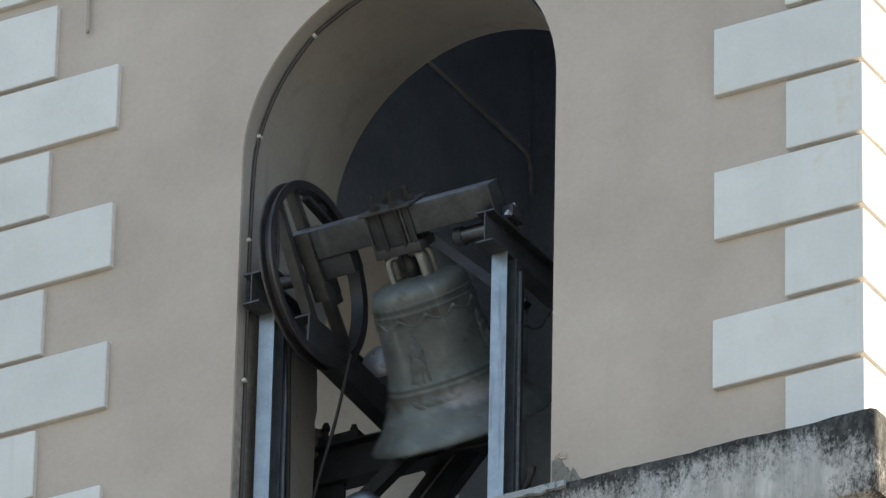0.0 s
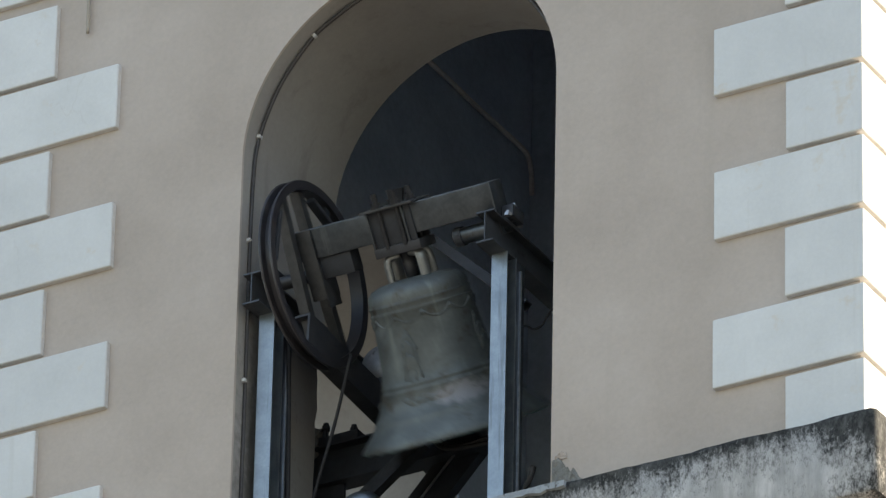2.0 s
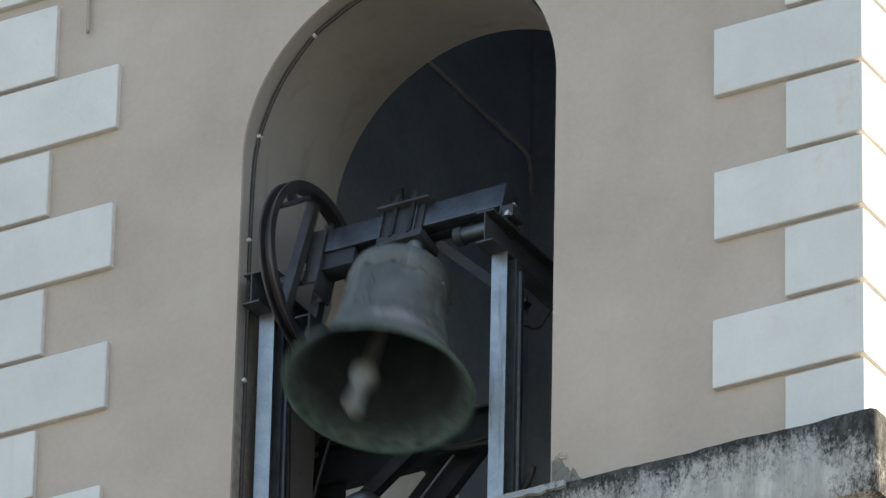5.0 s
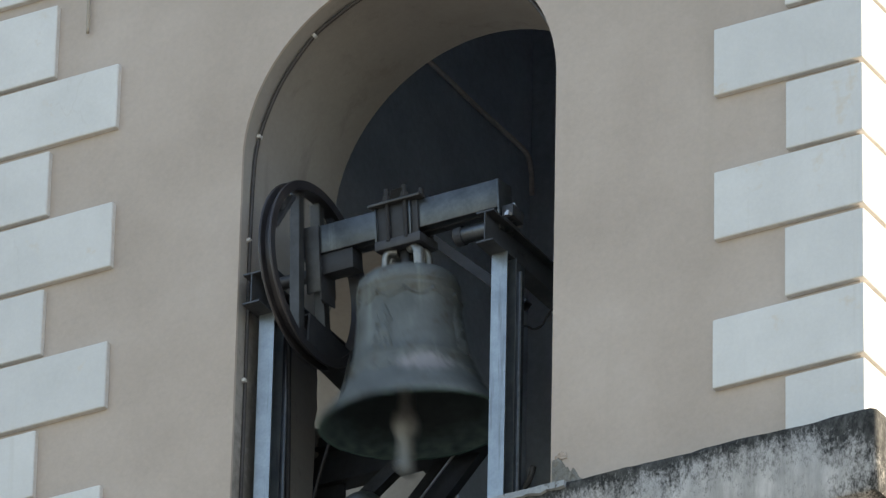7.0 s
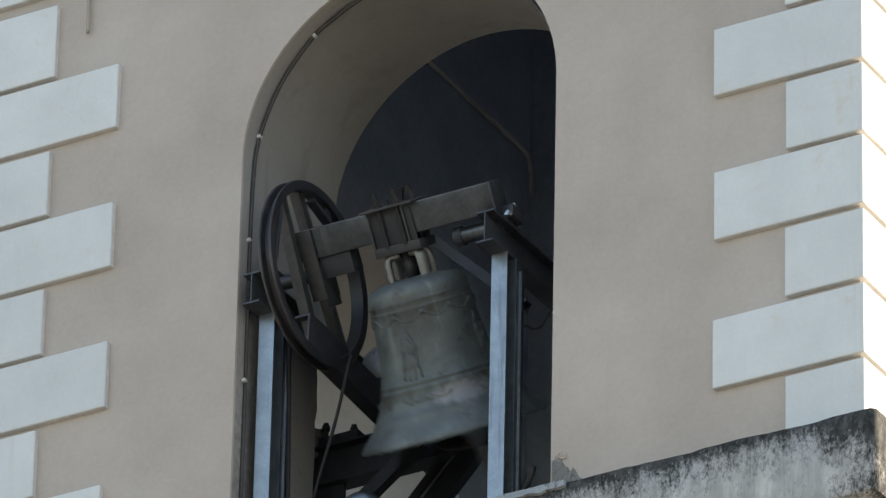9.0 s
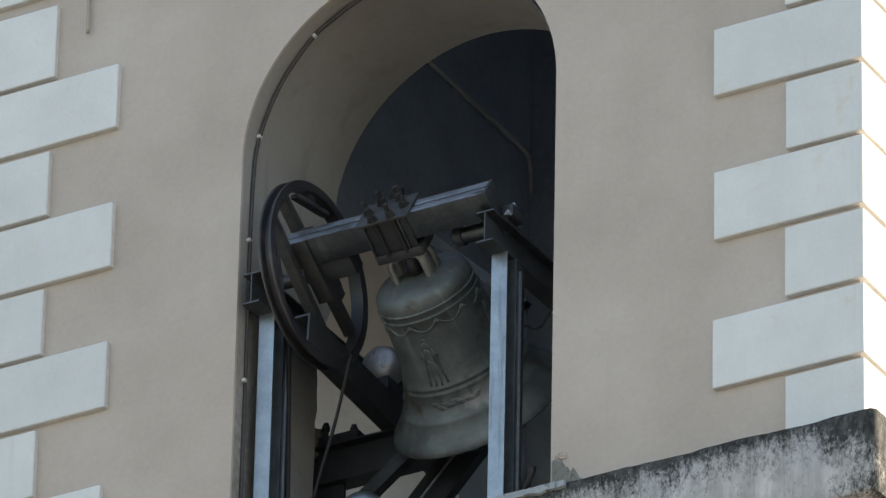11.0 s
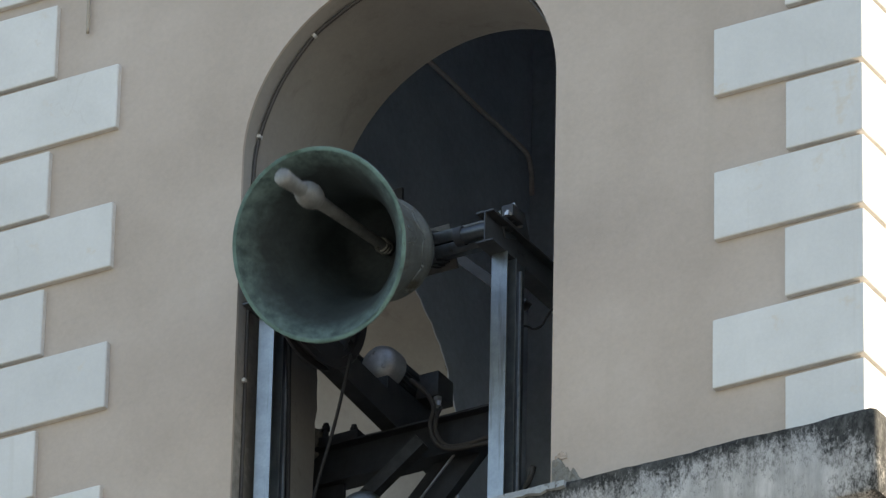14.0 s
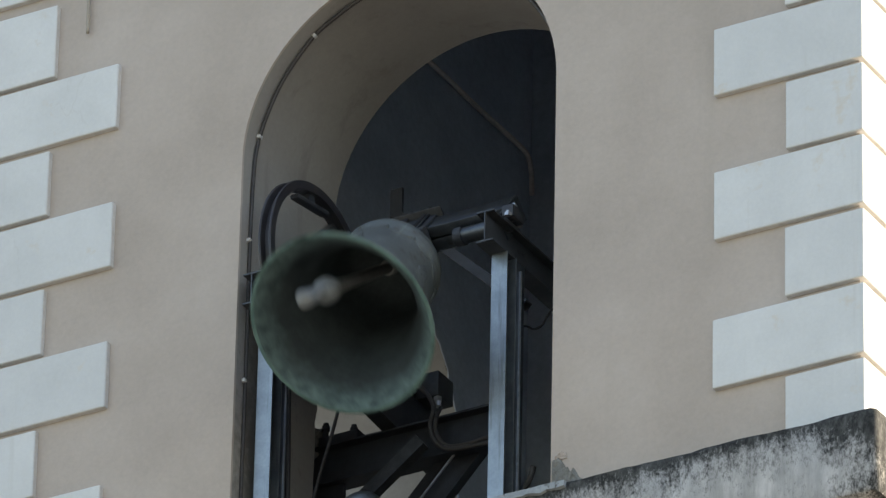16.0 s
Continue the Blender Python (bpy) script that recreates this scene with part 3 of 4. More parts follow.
def frame_details():
    # bearings with cap bolts
    AY = AX.y - SH.y
    for x in (-1.717, -2.90):
        bm = bmesh.new()
        box(bm, x - 0.078, x + 0.003, AY - 0.062, AY + 0.062, s - 0.3105, s - 0.298, 0.003)
        box(bm, x - 0.030, x + 0.030, AY - 0.050, AY + 0.050, s - 0.290, s - 0.228, 0.008)
        b = frame_add("bearing", bm, DARK, "grey pillow-block bearing")
        for dy, zt in ((-0.050, 0.275), (0.0, 0.215), (0.050, 0.275)):
            bm = bmesh.new()
            rod(bm, (x + 0.005, AY + dy, s - 0.29), (x + 0.005, AY + dy, s - zt + 0.012), 0.009, 10)
            rod(bm, (x + 0.005, AY + dy, s - zt - 0.014), (x + 0.005, AY + dy, s - zt), 0.017, 6)
            frame_add("bolt", bm, ZINC, "bright zinc bolt", b)
    # lower beam along the side, cross beam, braces
    bm = bmesh.new()
    sweep(bm, [(-2.682, 0.05, s - 0.577), (-2.682, 1.22, s - 0.664)], channel(0.076, 0.142, 0.010, -1))
    frame_add("lower_beam", bm, DARK, "blackened channel beam under the wheel")
    bm = bmesh.new()
    sweep(bm, [(-3.34, 0.86, s - 0.797), (-2.15, 0.86, s - 0.797)], i_section(0.10, 0.190, 0.010, 0.007))
    frame_add("cross_beam", bm, BLACK, "blackened cross beam at the back")
    for x, zt in ((-3.055, 0.585), (-2.912, 0.628)):
        bm = bmesh.new()
        rod(bm, (x, 0.83, s - 0.706), (x, 0.83, s - zt), 0.013, 8)
        rod(bm, (x, 0.83, s - zt - 0.034), (x, 0.83, s - zt - 0.016), 0.020, 6)
        frame_add("bolt", bm, DARK, "blackened anchor bolt")
    bm = bmesh.new()
    box(bm, -3.085, -2.885, 0.815, 0.905, s - 0.7015, s - 0.655, 0.006)
    frame_add("packing_plate", bm, BLACK, "thick blackened packing plate under the anchor bolts")
    bm = bmesh.new()
    bmesh.ops.create_icosphere(bm, subdivisions=4, radius=1.0)
    for v in bm.verts:
        k = 1 + 0.45 * noise.noise(v.co * 1.7) + 0.16 * noise.noise(v.co * 5.0)
        v.co = Vector((v.co.x * 0.082 * k - 3.150, v.co.y * 0.060 * k + 0.86, v.co.z * 0.072 * k + s - 0.660))
    frame_add("mortar_lump", bm, RUBBLE, "crumbled lump of mortar on the beam end")
    # braces below the cross beam
    for p0, p1, w, mat in (((-2.86, 0.75, s - 1.14), (-2.50, 0.75, s - 0.87), 0.065, PLATE), ((-2.70, 0.90, s - 1.16), (-2.43, 0.90, s - 0.87), 0.06, DARK),
                           ((-2.585, 0.90, s - 1.20), (-2.295, 0.90, s - 0.885), 0.125, BLACK)):
        bm = bmesh.new()
        sweep(bm, [p0, p1], channel(w, 0.05, 0.007, 1), up=(0, 1, 0))
        frame_add("brace", bm, mat, "blackened channel brace")
    bm = bmesh.new()
    sweep(bm, [(-2.665, 0.845, s - 1.16), (-2.395, 0.845, s - 0.87)], [(-0.004, -0.004), (0.004, -0.004), (0.004, 0.004), (-0.004, 0.004)])
    frame_add("edge_strip", bm, ZINC, "bare bright steel edge of the brace")
    bm = bmesh.new()
    sweep(bm, [(-2.06, 0.86, s - 0.217), (-2.735, 0.86, s + 0.425)], channel(0.042, 0.05, 0.006, 1), up=(0, 1, 0))
    frame_add("rear_strut", bm, DARK, "dark sloping angle strut")
    bm = bmesh.new()
    sweep(bm, [(-2.742, 0.86, s + 0.39), (-2.742, 0.86, s + 0.530)], [(-0.030, -0.008), (0.030, -0.008), (0.030, 0.008), (-0.030, 0.008)], up=(0, 1, 0))
    frame_add("apex_plate", bm, DARK, "black plate at the head of the rear strut")
    # dark plate and housing low behind the post
    bm = bmesh.new()
    box(bm, -3.34, -2.965, 0.845, 0.865, s - 1.5, s - 0.8925)
    frame_add("gusset_plate", bm, DARK, "blackened steel plate")
    bm = bmesh.new()
    bmesh.ops.create_uvsphere(bm, u_segments=28, v_segments=14, radius=1.0, matrix=Matrix.Translation((-2.615, 0.42, s - 1.31)) @ Matrix.Diagonal((0.10, 0.085, 0.082, 1)))
    box(bm, -2.62, -2.48, 0.36, 0.48, 0.004, s - 1.33)
    frame_add("lower_housing", bm, POST, "glossy pale blue-grey rounded housing low in the frame")


frame_details()


# ---- the swinging bell ----
def swinging_bell():
    bell = thing("bell", (AX.x, AX.y, AX.z + Z0), "bronze church bell swinging on a steel headstock with wheel", "bell")
    outer = [(0.0, -0.112), (0.09, -0.114), (0.155, -0.121), (0.193, -0.134), (0.213, -0.154), (0.220, -0.178), (0.220, -0.198), (0.2255, -0.202), (0.2255, -0.210),
             (0.2215, -0.214), (0.2215, -0.232), (0.2265, -0.235), (0.2265, -0.242), (0.2230, -0.246), (0.225, -0.30), (0.230, -0.36), (0.238, -0.43), (0.250, -0.50),
             (0.2615, -0.54), (0.2665, -0.544), (0.2675, -0.552), (0.2655, -0.556), (0.2685, -0.566), (0.2735, -0.570), (0.2745, -0.578), (0.2735, -0.582), (0.292, -0.63),
             (0.318, -0.675), (0.322, -0.677), (0.330, -0.690), (0.331, -0.695), (0.356, -0.725), (0.388, -0.757), (0.404, -0.775), (0.413, -0.790), (0.4135, -0.798)]
    inner = [(0.4135, -0.798), (0.408, -0.804), (0.395, -0.800), (0.366, -0.766), (0.318, -0.700), (0.274, -0.62), (0.243, -0.54), (0.219, -0.44), (0.203, -0.33),
             (0.192, -0.22), (0.165, -0.175), (0.10, -0.158), (0.0, -0.155)]
    def chip(mesh):
        """The worn lip: small dents all round, deeper chips along one stretch."""
        for v in mesh.verts:
            if v.co.z < -0.799:
                an = math.atan2(v.co.y, v.co.x)
                worn = max(0.0, 1 - abs(an + 1.95) / 0.75)
                v.co.z += 0.012 * max(0.0, noise.noise((an * 5, 0.3, 0)) - 0.12) + 0.004 * noise.noise((an * 17, 2.0, 0))
                v.co.z += 0.045 * worn * max(0.0, noise.noise((an * 9, 6.3, 0)) + 0.10)

    bm = bmesh.new()
    lathe(bm, outer, 160)
    body = sharp_smooth(part("bell_body", bm, BRONZE, bell, "grey-green weathered bronze bell body"), 50)
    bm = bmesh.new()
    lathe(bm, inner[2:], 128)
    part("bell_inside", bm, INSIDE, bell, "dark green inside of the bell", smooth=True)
    bm = bmesh.new()
    lathe(bm, inner[:3], 160)
    chip(bm)
    part("lip", bm, PATINA, bell, "chipped lip with bright green patina", smooth=True)

    def skin(z):
        for (r0, z0), (r1, z1) in zip(outer, outer[1:]):
            if z1 <= z <= z0:
                return r0 + (r1 - r0) * (z0 - z) / max(z0 - z1, 1e-6)
        return 0.25

    # festoons under the shoulder bands
    bm = bmesh.new()
    n = 11
    for k in range(n):
        pts = []
        for i in range(9):
            t = i / 8
            an = 2 * math.pi * (k + t) / n
            z = -0.250 - 0.040 * math.sin(math.pi * t) ** 0.8
            r = skin(z) + 0.0005
            pts.append((r * math.cos(an), r * math.sin(an), z))
        sweep(bm, pts, disc(0.0045, 6))
        an = 2 * math.pi * k / n
        r = skin(-0.255) + 0.001
        bmesh.ops.create_icosphere(bm, subdivisions=1, radius=0.011, matrix=Matrix.Translation((r * math.cos(an), r * math.sin(an), -0.262)))
    part("festoon", bm, BRONZE, bell, "raised cast festoon ornament", smooth=True)
    # standing relief figures as plain raised shapes, and leaf ornament above the lip
    for k in range(4):
        bm = bmesh.new()
        an = radians(-90 + 90 * k)
        for dz, w, hgt in ((-0.335, 0.015, 0.020), (-0.372, 0.030, 0.040), (-0.42, 0.026, 0.058), (-0.475, 0.034, 0.055), (-0.40, 0.046, 0.018)):
            r = skin(dz) - 0.001
            m = Matrix.Translation((r * math.cos(an), r * math.sin(an), dz)) @ Matrix.Rotation(an, 4, "Z") @ Matrix.Diagonal((0.0042, w, hgt, 1))
            bmesh.ops.create_icosphere(bm, subdivisions=2, radius=1.0, matrix=m)
        figure = part("relief", bm, BRONZE, bell, "raised cast relief shape", smooth=True)
        for off, z0, z1 in ((-0.16, -0.37, -0.53), (0.16, -0.37, -0.53), (-0.06, -0.41, -0.535), (0.05, -0.40, -0.535)):
            bm = bmesh.new()
            fold = [((skin(z) + 0.002) * math.cos(an + off * (0.7 + 0.3 * i / 6)), (skin(z) + 0.002) * math.sin(an + off * (0.7 + 0.3 * i / 6)), z)
                    for i, z in enumerate([z0 + (z1 - z0) * j / 6 for j in range(7)])]
            sweep(bm, fold, disc(0.0042, 6))
            part("fold", bm, BRONZE, figure, smooth=True)
    rnd = random.Random(7)
    for k in range(4):
        bm = bmesh.new()
        for j in range(9):
            an = radians(-80 + 90 * k + (j - 4) * 4.6)
            z = -0.615 - 0.012 * (j % 2) - rnd.uniform(0, 0.01)
            r = skin(z) - 0.001
            m = Matrix.Translation((r * math.cos(an), r * math.sin(an), z)) @ Matrix.Rotation(an, 4, "Z") @ Matrix.Rotation(rnd.uniform(-0.8, 0.8), 4, "X") @ Matrix.Diagonal((0.0045, 0.027, 0.016, 1))
            bmesh.ops.create_icosphere(bm, subdivisions=2, radius=1.0, matrix=m)
        part("leaf_ornament", bm, BRONZE, bell, "raised cast leaf ornament", smooth=True)
    # crown loops
    for an in (207, 333, 27, 153):
        bm = bmesh.new()
        c, d = math.cos(radians(an)), math.sin(radians(an))
        pts = smooth_curve([(0.040 * c, 0.040 * d, -0.010), (0.078 * c, 0.078 * d, -0.012), (0.092 * c, 0.092 * d, -0.038), (0.094 * c, 0.094 * d, -0.085), (0.095 * c, 0.095 * d, -0.128)], 6)
        sweep(bm, pts, [(0.017 * a, 0.028 * b) for a, b in disc(1, 14)], up=(-d, c, 0))
        part("crown_loop", bm, WORN, bell, "pale worn bronze crown loop", smooth=True)
    bm = bmesh.new()
    rod(bm, (0, 0, -0.003), (0, 0, -0.13), 0.030, 16)
    part("crown_post", bm, DARK, bell, smooth=True)
    # headstock: two channels back to back, a narrow gap between them
    for y0, y1 in ((-0.056, -0.003), (0.003, 0.056)):
        bm = bmesh.new()
        box(bm, -0.505, 0.482, y0, y1, 0.066, 0.197, 0.006)
        ob = sharp_smooth(part("headstock_channel", bm, STEEL, bell, "grey steel headstock channel with worn bright top"))
        ob.data.materials.append(BRIGHT)
        for f in ob.data.polygons:
            if f.normal.z > 0.7:
                f.material_index = 1
    for x, z0 in ((0.4855, -0.035), (-0.400, -0.150)):
        bm = bmesh.new()
        box(bm, x - 0.003, x + 0.007, -0.060, 0.060, z0, 0.065 if x < 0 else 0.196, 0.002)
        sharp_smooth(part("end_plate", bm, DARK if x < 0 else STEEL, bell))
    for y in (-0.0615, 0.0615):
        bm = bmesh.new()
        box(bm, -0.462, -0.392, y - 0.005, y + 0.005, -0.110, 0.198, 0.002)
        sharp_smooth(part("wheel_bracket", bm, PLATE, bell, "dark steel bracket plate that holds the wheel"))
    bm = bmesh.new()
    box(bm, -0.392, -0.240, -0.044, 0.044, -0.028, 0.0655, 0.004)
    sharp_smooth(part("axle_block", bm, BLACK, bell, "blackened block round the axle stub"))
    bm = bmesh.new()
    rod(bm, (0.255, 0, 0), (0.510, 0, 0), 0.036, 24)
    sharp_smooth(part("axle", bm, STEEL, bell, "turned steel axle stub"))
    bm = bmesh.new()
    rod(bm, (0.248, 0, 0), (0.285, 0, 0), 0.042, 24)
    sharp_smooth(part("axle_collar", bm, BLACK, bell, "blackened collar on the axle stub"))
    bm = bmesh.new()
    rod(bm, (-0.40, 0, 0), (-0.68, 0, 0), 0.030, 20)
    sharp_smooth(part("axle", bm, DARK, bell, "turned steel axle stub"))
    for z0, z1, nm, ww, mat in ((0.1975, 0.210, "clamp_plate", 0.128, PLATE), (-0.002, 0.040, "saddle_plate", 0.112, DARK)):
        bm = bmesh.new()
        dd = 0.098 if z0 > 0.1 else 0.078
        box(bm, -ww, ww, -dd, dd, z0, z1, 0.003)
        sharp_smooth(part(nm, bm, mat, bell, "dark steel clamp plate"))
    for y in (-0.062, 0.062):
        # black sheet added in place of the shaded gap inside the clamp
        bm = bmesh.new()
        box(bm, -0.100, 0.100, y - 0.005, y + 0.005, 0.041, 0.197, 0.002)
        sharp_smooth(part("cheek_plate", bm, BLACK, bell, "black sheet standing in for the shaded clamp recess"))
        for x in (-0.104, 0.066):
            bm = bmesh.new()
            yo = y + math.copysign(0.011, y)
            box(bm, x - 0.0045, x + 0.0045, yo - 0.0055, yo + 0.0055, 0.0405, 0.197, 0.001)
            sharp_smooth(part("rib", bm, STEEL, bell, "upright steel rib of the clamp"))
    for x, y in ((-0.044, -0.074), (0.044, -0.074), (-0.086, 0.0), (0.086, 0.0), (-0.044, 0.074), (0.044, 0.074)):
        bm = bmesh.new()
        sweep(bm, [(x, y, 0.030), (x, y, 0.262), (x, y, 0.272)], disc(0.0105, 10))
        b = part("tie_bolt", bm, RUSTY, bell, "threaded rusty tie bolt", smooth=False)
        bm = bmesh.new()
        rod(bm, (x, y, 0.2105), (x, y, 0.2145), 0.025, 16)
        rod(bm, (x, y, 0.2145), (x, y, 0.2340), 0.0205, 6)
        part("nut", bm, RUSTY, b)
    # wheel in the plane across the axle
    WX = -0.462
    wheel = new("wheel")
    wheel.parent = bell
    wheel.location = (WX, 0, 0)
    tagged(wheel, label="dark grooved steel bell wheel with flat bars")
    bm = bmesh.new()
    R = 0.414
    prof = [(-0.032, R), (-0.027, R + 0.004), (-0.020, R), (-0.014, R - 0.028), (0.014, R - 0.028), (0.020, R), (0.027, R + 0.004), (0.032, R), (0.030, R - 0.040), (-0.030, R - 0.040)]
    n = 96
    rings = [[bm.verts.new((a, r * math.cos(2 * math.pi * i / n), r * math.sin(2 * math.pi * i / n))) for a, r in prof] for i in range(n)]
    for r0, r1 in zip(rings, rings[1:] + rings[:1]):
        for j in range(len(prof)):
            bm.faces.new((r0[j], r0[(j + 1) % len(prof)], r1[(j + 1) % len(prof)], r1[j]))
    sharp_smooth(part("rim", bm, RIM, wheel, "black grooved wheel rim"))
    for yt, yb in ((-0.072, -0.128), (0.092, 0.108)):
        bm = bmesh.new()
        sweep(bm, [(0.0, yb, -math.sqrt((R - 0.036) ** 2 - yb * yb)), (0.0, yt, math.sqrt((R - 0.036) ** 2 - yt * yt))], channel(0.046, 0.045, 0.007, 1), up=(0, 1, 0))
        sharp_smooth(part("spoke", bm, PLATE, wheel, "dark steel channel spoke"))
    # a rope shoe on either side: a bar across the inside of the rim on a short stem
    for side in (-1, 1):
        m = Matrix.Rotation(radians(90 - side * 49), 4, "X")
        bm = bmesh.new()
        box(bm, -0.022, 0.022, 0.315, 0.338, -0.135, 0.135, 0.008, m)
        box(bm, -0.014, 0.014, 0.336, R - 0.036, -0.026, 0.026, 0.003, m)
        sharp_smooth(part("rope_shoe", bm, BLACK, wheel, "black rope shoe inside the rim"))
    # clapper
    clapper = new("clapper")
    clapper.parent = bell
    tagged(clapper, label="pale iron clapper with ball and tail")
    bm = bmesh.new()
    lathe(bm, [(0, 0.02), (0.0211, 0.015), (0.0246, 0.0), (0.0229, -0.05), (0.0238, -0.30), (0.0273, -0.50), (0.0308, -0.57), (0.0352, -0.605)], 24)
    part("shaft", bm, IRON, clapper, smooth=True)
    bm = bmesh.new()
    lathe(bm, [(0.0334, -0.600), (0.0475, -0.620), (0.0563, -0.655), (0.0546, -0.690), (0.0440, -0.720), (0.0343, -0.738)], 24)
    part("ball", bm, IRON, clapper, smooth=True)
    bm = bmesh.new()
    lathe(bm, [(0.0343, -0.735), (0.0317, -0.765), (0.0334, -0.825), (0.0378, -0.878), (0.0361, -0.894), (0.0282, -0.903), (0, -0.905)], 24)
    part("tail", bm, IRON, clapper, smooth=True)
    bm = bmesh.new()
    for z in (-0.02, -0.04, -0.06):
        pts = [(0.030 * math.cos(i * math.pi / 6), 0.030 * math.sin(i * math.pi / 6), z) for i in range(13)]
        sweep(bm, pts, disc(0.006, 6))
    part("binding", bm, WORN, clapper, "pale worn binding at the pivot", smooth=True)
    return bell, clapper


bell, clapper = swinging_bell()


# ---- drive motor and cables ----
def drive_motor():
    mo = thing("drive_motor", (-2.790, 0.89, Z0 - 0.452), "light grey electric bell motor on the lower beam", "motor")
    bm = bmesh.new()
    prof = [((0.078 if i % 2 else 0.070) * math.cos(math.pi * i / 24), (0.078 if i % 2 else 0.070) * math.sin(math.pi * i / 24)) for i in range(48)]
    sweep(bm, [(0, -0.02, 0.10), (0, 0.24, 0.10)], prof)
    part("housing", bm, STEEL, mo, "grey finned motor housing")
    bm = bmesh.new()
    m = Matrix.Translation((0, -0.02, 0.10)) @ Matrix.Rotation(radians(90), 4, "X")
    dome = [(0.0, 0.074), (0.038, 0.072), (0.065, 0.065), (0.083, 0.052), (0.091, 0.032), (0.093, 0.0), (0.093, -0.035), (0.086, -0.037)]
    lathe(bm, dome, 40)
    bm.transform(m)
    sharp_smooth(part("end_cap", bm, CASTING, mo, "scuffed pale grey domed motor end cap"))
    bm = bmesh.new()
    box(bm, 0.052, 0.168, 0.165, 0.300, 0.015, 0.138, 0.006)
    tb = sharp_smooth(part("terminal_box", bm, PLATE, mo, "dark terminal box"))
    bm = bmesh.new()
    rod(bm, (0.154, 0.185, 0.018), (0.162, 0.180, -0.038), 0.013, 10)
    rod(bm, (0.155, 0.184, 0.010), (0.157, 0.183, -0.008), 0.020, 6)
    part("cable_gland", bm, ZINC, tb, "bright metal cable gland")
    bm = bmesh.new()
    box(bm, -0.020, 0.062, -0.09, 0.30, -0.073, 0.016, 0.003)
    part("base_plate", bm, DARK, mo)
    return mo


drive_motor()


def cable(name, pts, r, mat, label, category="cable", n=8):
    bm = bmesh.new()
    o = Vector(pts[0])
    sweep(bm, smooth_curve([Vector(p) - o for p in pts], n), disc(r, 8))
    ob = part(name, bm, mat, None, smooth=True)
    ob.location = o + Vector((0, 0, Z0))
    return tagged(ob, label=label, category=category)


def reveal_cable():
    pts = [(ARCH_C - 0.772, 0.10, SILL + 0.01), (ARCH_C - 0.770, 0.105, -0.73), (ARCH_C - 0.768, 0.10, -0.04), (ARCH_C - 0.766, 0.11, 0.33)]
    for deg in (11, 20, 30, 40, 50.5, 60, 70, 79, 88, 99, 112, 124, 138, 152, 166):
        sag = 0.764 if deg in (11, 50.5, 88, 124, 166) else 0.757
        pts.append((ARCH_C - sag * math.cos(radians(deg)), 0.12, 0.338 + sag * math.sin(radians(deg))))
    pts += [(ARCH_C + 0.766, 0.12, 0.30), (ARCH_C + 0.770, 0.12, -0.8)]
    cable("reveal_cable", pts, 0.0085, CONDUIT, "thin dark cable clipped round the arch reveal", n=5)
    for x, z, tilt in ((-3.027, -1.35, 0), (-3.027, -0.73, 0), (-3.027, -0.04, 0), (-3.008, 0.487, 11), (-2.742, 0.928, 50)):
        bm = bmesh.new()
        box(bm, -0.008, 0.011, -0.011, 0.011, -0.008, 0.008, 0.002)
        rod(bm, (0.0, 0.0, 0.0), (0.014, 0.0, 0.0), 0.003, 6)
        ob = part("cable_clip", bm, CLIP)
        ob.matrix_world = pose(x, 0.12 if z > 0.3 else 0.095, z + Z0, 0, tilt, 0)
        tagged(ob, label="small white plastic cable clip on the reveal", category="clip", group="clips on the arch cable")


reveal_cable()
cable("motor_cable", [(-2.700, 0.96, -0.40), (-2.645, 0.87, -0.455), (-2.564, 0.85, -0.542), (-2.523, 0.85, -0.624), (-2.538, 0.85, -0.703), (-2.522, 0.85, -0.773), (-2.485, 0.85, -0.826), (-2.412, 0.85, -0.856), (-2.25, 0.85, -0.867), (-2.19, 0.85, -0.869)], 0.011, CONDUIT, "dark grey motor supply cable drooping to the cross beam")
cable("signal_cable", [(-2.617, 1.07, -0.500), (-2.560, 0.97, -0.565), (-2.512, 0.86, -0.67), (-2.517, 0.86, -0.728), (-2.491, 0.86, -0.793), (-2.442, 0.86, -0.832), (-2.346, 0.86, -0.841), (-2.257, 0.86, -0.834), (-2.20, 0.86, -0.835)], 0.010, CONDUIT, "thin grey cable drooping beside the motor cable")
cable("post_cable", [(-2.90, 0.24, -0.40), (-2.895, 0.25, -0.75), (-2.885, 0.25, -1.15), (-2.87, 0.24, SILL + 0.005)], 0.011, RUBBER, "black cable hanging beside the post")
cable("drive_rope", [(-2.606, 0.28, -0.62), (-2.690, 0.30, -0.93), (-2.806, 0.33, -1.26), (-2.90, 0.34, SILL + 0.005)], 0.0075, RUBBER, "dark drive rope hanging from the wheel")
cable("hook_wire", [(-1.83, 0.35, -0.645), (-1.782, 0.35, -0.659), (-1.746, 0.35, -0.682), (-1.705, 0.35, -0.671), (-1.673, 0.35, -0.624), (-1.60, 0.35, -0.56), (-1.49, 0.35, -0.52)], 0.0045, RUBBER, "thin looped wire beside the opening")
cable("wall_conduit", [(-3.585, 2.10, 2.31), (-3.585, 2.564, 2.315), (-3.585, 3.043, 2.305), (-3.585, 3.40, 2.306), (-3.585, 3.51, 2.29), (-3.585, 3.545, 2.21), (-3.585, 3.550, 2.16), (-3.585, 3.555, 2.10)], 0.013, PIPE, "grey conduit on the dark inner wall", "conduit")
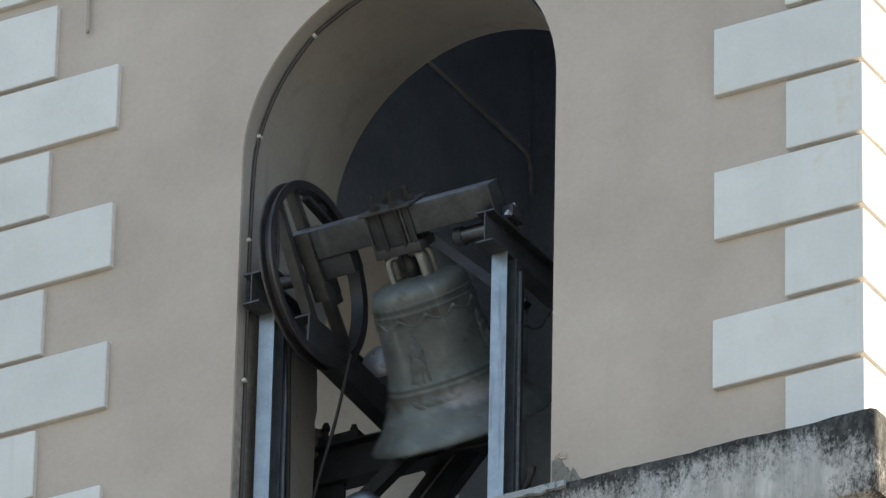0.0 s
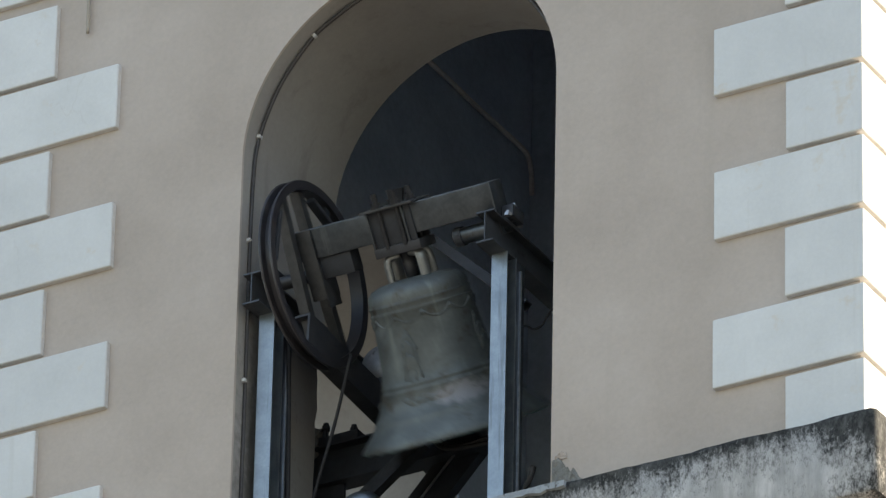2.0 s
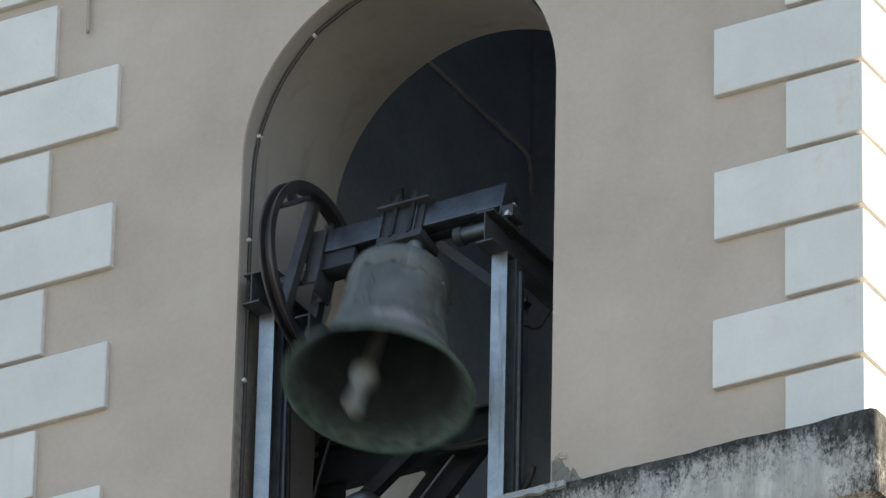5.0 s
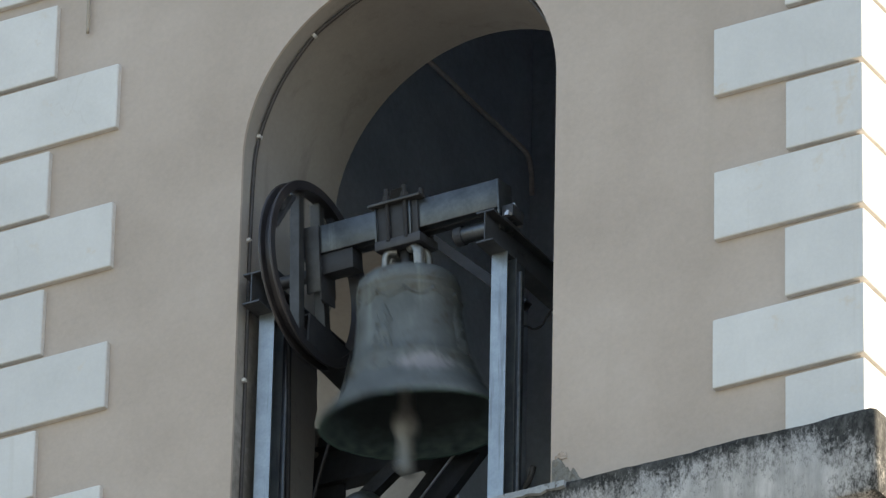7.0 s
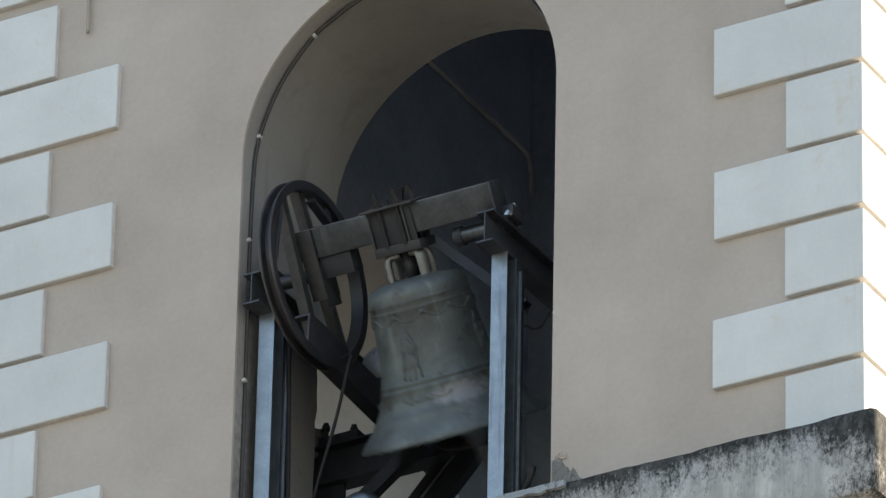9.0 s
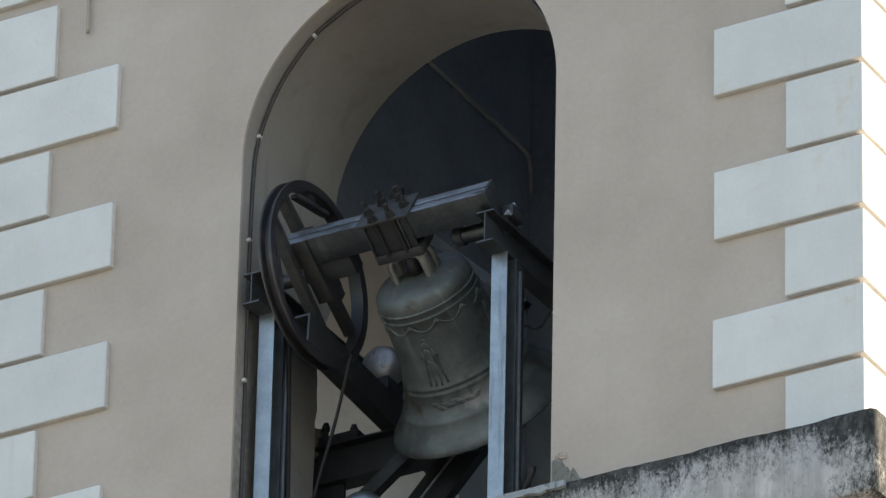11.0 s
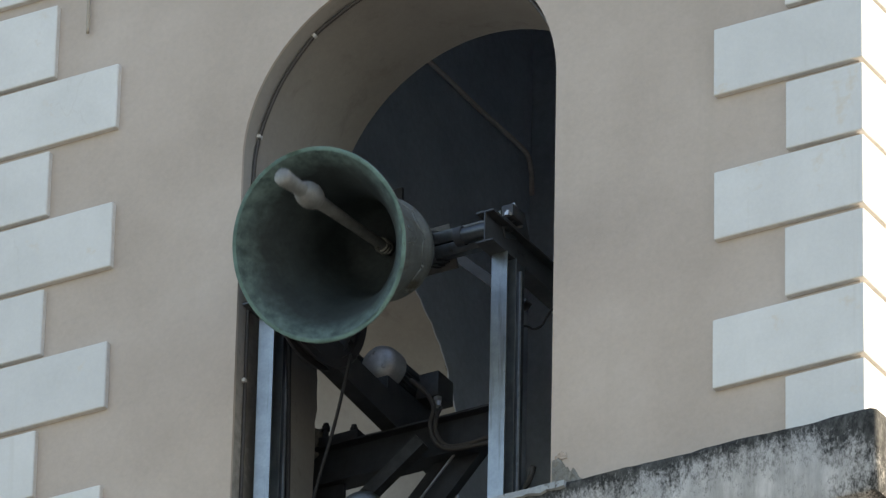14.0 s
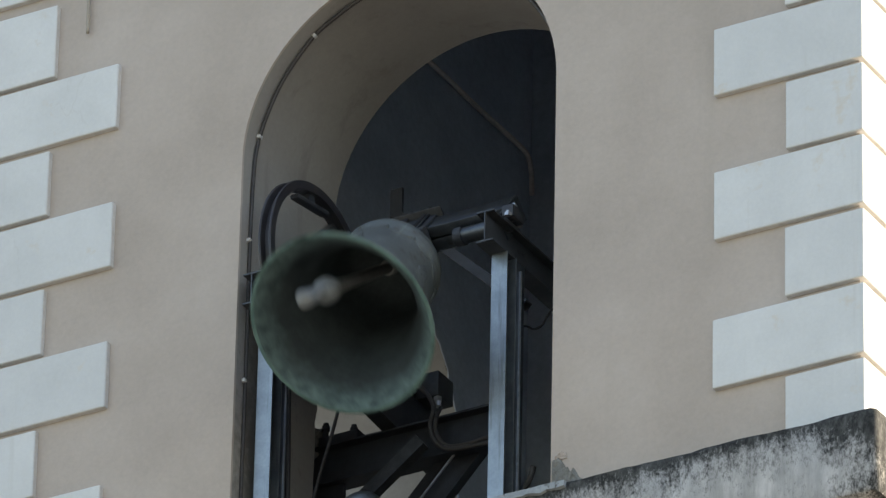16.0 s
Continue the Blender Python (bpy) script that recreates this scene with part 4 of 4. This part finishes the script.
cable("pipe_elbow", [(-1.738, 0.35, -1.345), (-1.745, 0.35, -1.375), (-1.760, 0.35, -1.41), (-1.780, 0.35, -1.46), (-1.79, 0.35, SILL + 0.002)], 0.013, CONDUIT, "short bent grey pipe at the jamb foot", "pipe")
cable("downpipe_stub", [(-3.862, 0.012, 2.6), (-3.862, 0.012, 1.6), (-3.857, 0.012, 1.40), (-3.855, 0.010, 1.195)], 0.008, SOFFIT, "thin paint-covered wire end on the stucco wall", "wire")


def broken_plaster():
    """Where the plaster has come away at the jamb foot: a ragged shelf of mortar, with a flake of paint left above it."""
    ob = thing("broken_plaster", (-1.475, FRONT, Z0 + SILL), "broken patch of bare grey mortar at the jamb foot", "mortar patch")
    for nm, mat, w, h, z0, thick, seed, lab in (("mortar", RUBBLE, 0.155, 0.235, 0.0, 0.014, 3, "rough bare mortar"), ("loose_flake", STUCCO, 0.06, 0.05, 0.185, 0.009, 9, "lifted flake of plaster")):
        bm = bmesh.new()
        nx, nz = 18, 14
        x0 = 0.004 if nm == "mortar" else 0.02
        grid = {}
        for i in range(nx + 1):
            for k in range(nz + 1):
                u, v = i / nx, k / nz
                ragged = 0.80 + 0.35 * noise.noise((u * 3, seed, 0)) + 0.12 * noise.noise((u * 11, seed, 4))
                slope = 1.0 - 0.66 * max(0.0, (u - 0.3) / 0.7) ** 1.2 if nm == "mortar" else 1.0 - abs(u - 0.5)
                depth = thick * (0.35 + 0.65 * min(1, 4 * v * (1 - v) + 0.5)) * (0.7 + 0.6 * noise.noise((u * 7, v * 7, seed)))
                edge = i in (0, nx) or k == nz
                grid[i, k] = bm.verts.new((x0 + u * w, -max(0.002, depth) if not edge else 0.002, z0 + v * h * slope * ragged + 0.002))
        for i in range(nx):
            for k in range(nz):
                bm.faces.new((grid[i, k], grid[i + 1, k], grid[i + 1, k + 1], grid[i, k + 1]))
        part(nm, bm, mat, ob, lab)
    return ob


def sill_strip():
    """Pale painted edge of the sill, chipped, in the opening and just past the jamb."""
    bm = bmesh.new()
    n = 60
    rnd = random.Random(5)
    rows = []
    for i in range(n + 1):
        x = -3.05 + (1.72) * i / n
        a, b = rnd.uniform(-0.004, 0.004), rnd.uniform(-0.006, 0.006)
        rows.append([bm.verts.new(p) for p in ((x, -0.070, 0.010 + a), (x, -0.112 + a, 0.006 + a), (x, -0.114 + a, -0.026 + b), (x, -0.096, -0.030 + b))])
    for r0, r1 in zip(rows, rows[1:]):
        for k in range(3):
            bm.faces.new((r0[k], r0[k + 1], r1[k + 1], r1[k]))
    bm.faces.new(rows[0])
    bm.faces.new(rows[-1][::-1])
    ob = part("sill_strip", bm, SILLPAINT)
    ob.location = (0, 0, Z0 + SILL)
    tagged(ob, label="chipped pale blue-grey painted sill edge", category="sill", kind="structure")


sill_strip()
broken_plaster()


# ---- what moves ----
def swing(step=0.005, seconds=16.0):
    """The bell as a freely swinging, slowly tiring pendulum: its angle in degrees every tenth of a second, mouth forward positive."""
    k, rest, drag, drag2 = 14.252603, 0.0120394, 0.1793771, -0.0324398
    x, w, out = -0.7184397, 4.8493768, []
    f = lambda a, v: -k * math.sin(a - rest) - drag * v - drag2 * v * abs(v)
    for i in range(int(round(seconds / step)) + 1):
        if i % 20 == 0:
            out.append((i * step, math.degrees(x)))
        xm, wm = x + step / 2 * w, w + step / 2 * f(x, w)
        x, w = x + step * wm, w + step * f(xm, wm)
    # small departures from the ideal swing
    fix = [(0.05, -0.3), (0.45, -2.6), (0.75, -1.1), (1.05, 0.3), (2.05, 1.5), (2.35, 1.5), (2.65, 1.3), (2.95, 1.1), (4.1, -1.9), (6.4, -1.2), (6.7, 0.5), (7.0, -0.1), (7.9, -1.0), (8.2, -1.0), (8.5, 0.6), (8.85, 0.3), (11.6, 0.9), (11.9, -0.3), (12.2, -0.5), (12.55, -1.2), (13.5, 1.2), (13.8, 0.3), (14.1, 0.4), (14.45, -0.3), (15.2, -1.0), (15.5, 1.1), (15.8, 1.6), (16, 1.6)]
    return [(t, a + float(np.interp(t, [p[0] for p in fix], [p[1] for p in fix]))) for t, a in out]


def motions():
    rows = swing()
    # turning about +x by +angle carries the mouth from below towards +y, so forward is negative
    walk(bell, [(t, pose(AX.x, AX.y, AX.z + Z0, -a, 0, 0)) for t, a in rows])
    out = []
    for i, (t, a) in enumerate(rows):
        nxt, prv = rows[min(i + 1, len(rows) - 1)][1], rows[max(i - 1, 0)][1]
        live = 1 - t / 16                      # the clapper throws less far as the swing dies down
        if nxt > prv:
            tab = [(-95, -27), (-34, -24), (-18, -14), (-6, -3), (10, -2), (22, -2), (35, 4), (45, 16 - 10 * live), (62, 21 - 9 * live), (76, 25 - 5 * live), (88, 22 + 5 * live), (95, 22 + 5 * live)]
        else:
            tab = [(-95, -27), (-50, -24), (-33, -15), (-24, -8), (-16, 2), (-7, 7), (5, 7), (25, 8 + 8 * live), (40, 14 + 12 * live), (60, 17 + 7 * live), (80, 20 + 6 * live), (95, 22 + 5 * live)]
        lead = float(np.interp(a, [p[0] for p in tab], [p[1] for p in tab]))
        out.append((t, pose(0, 0, -0.165, -lead, 0, 0)))
    walk(clapper, out)


motions()
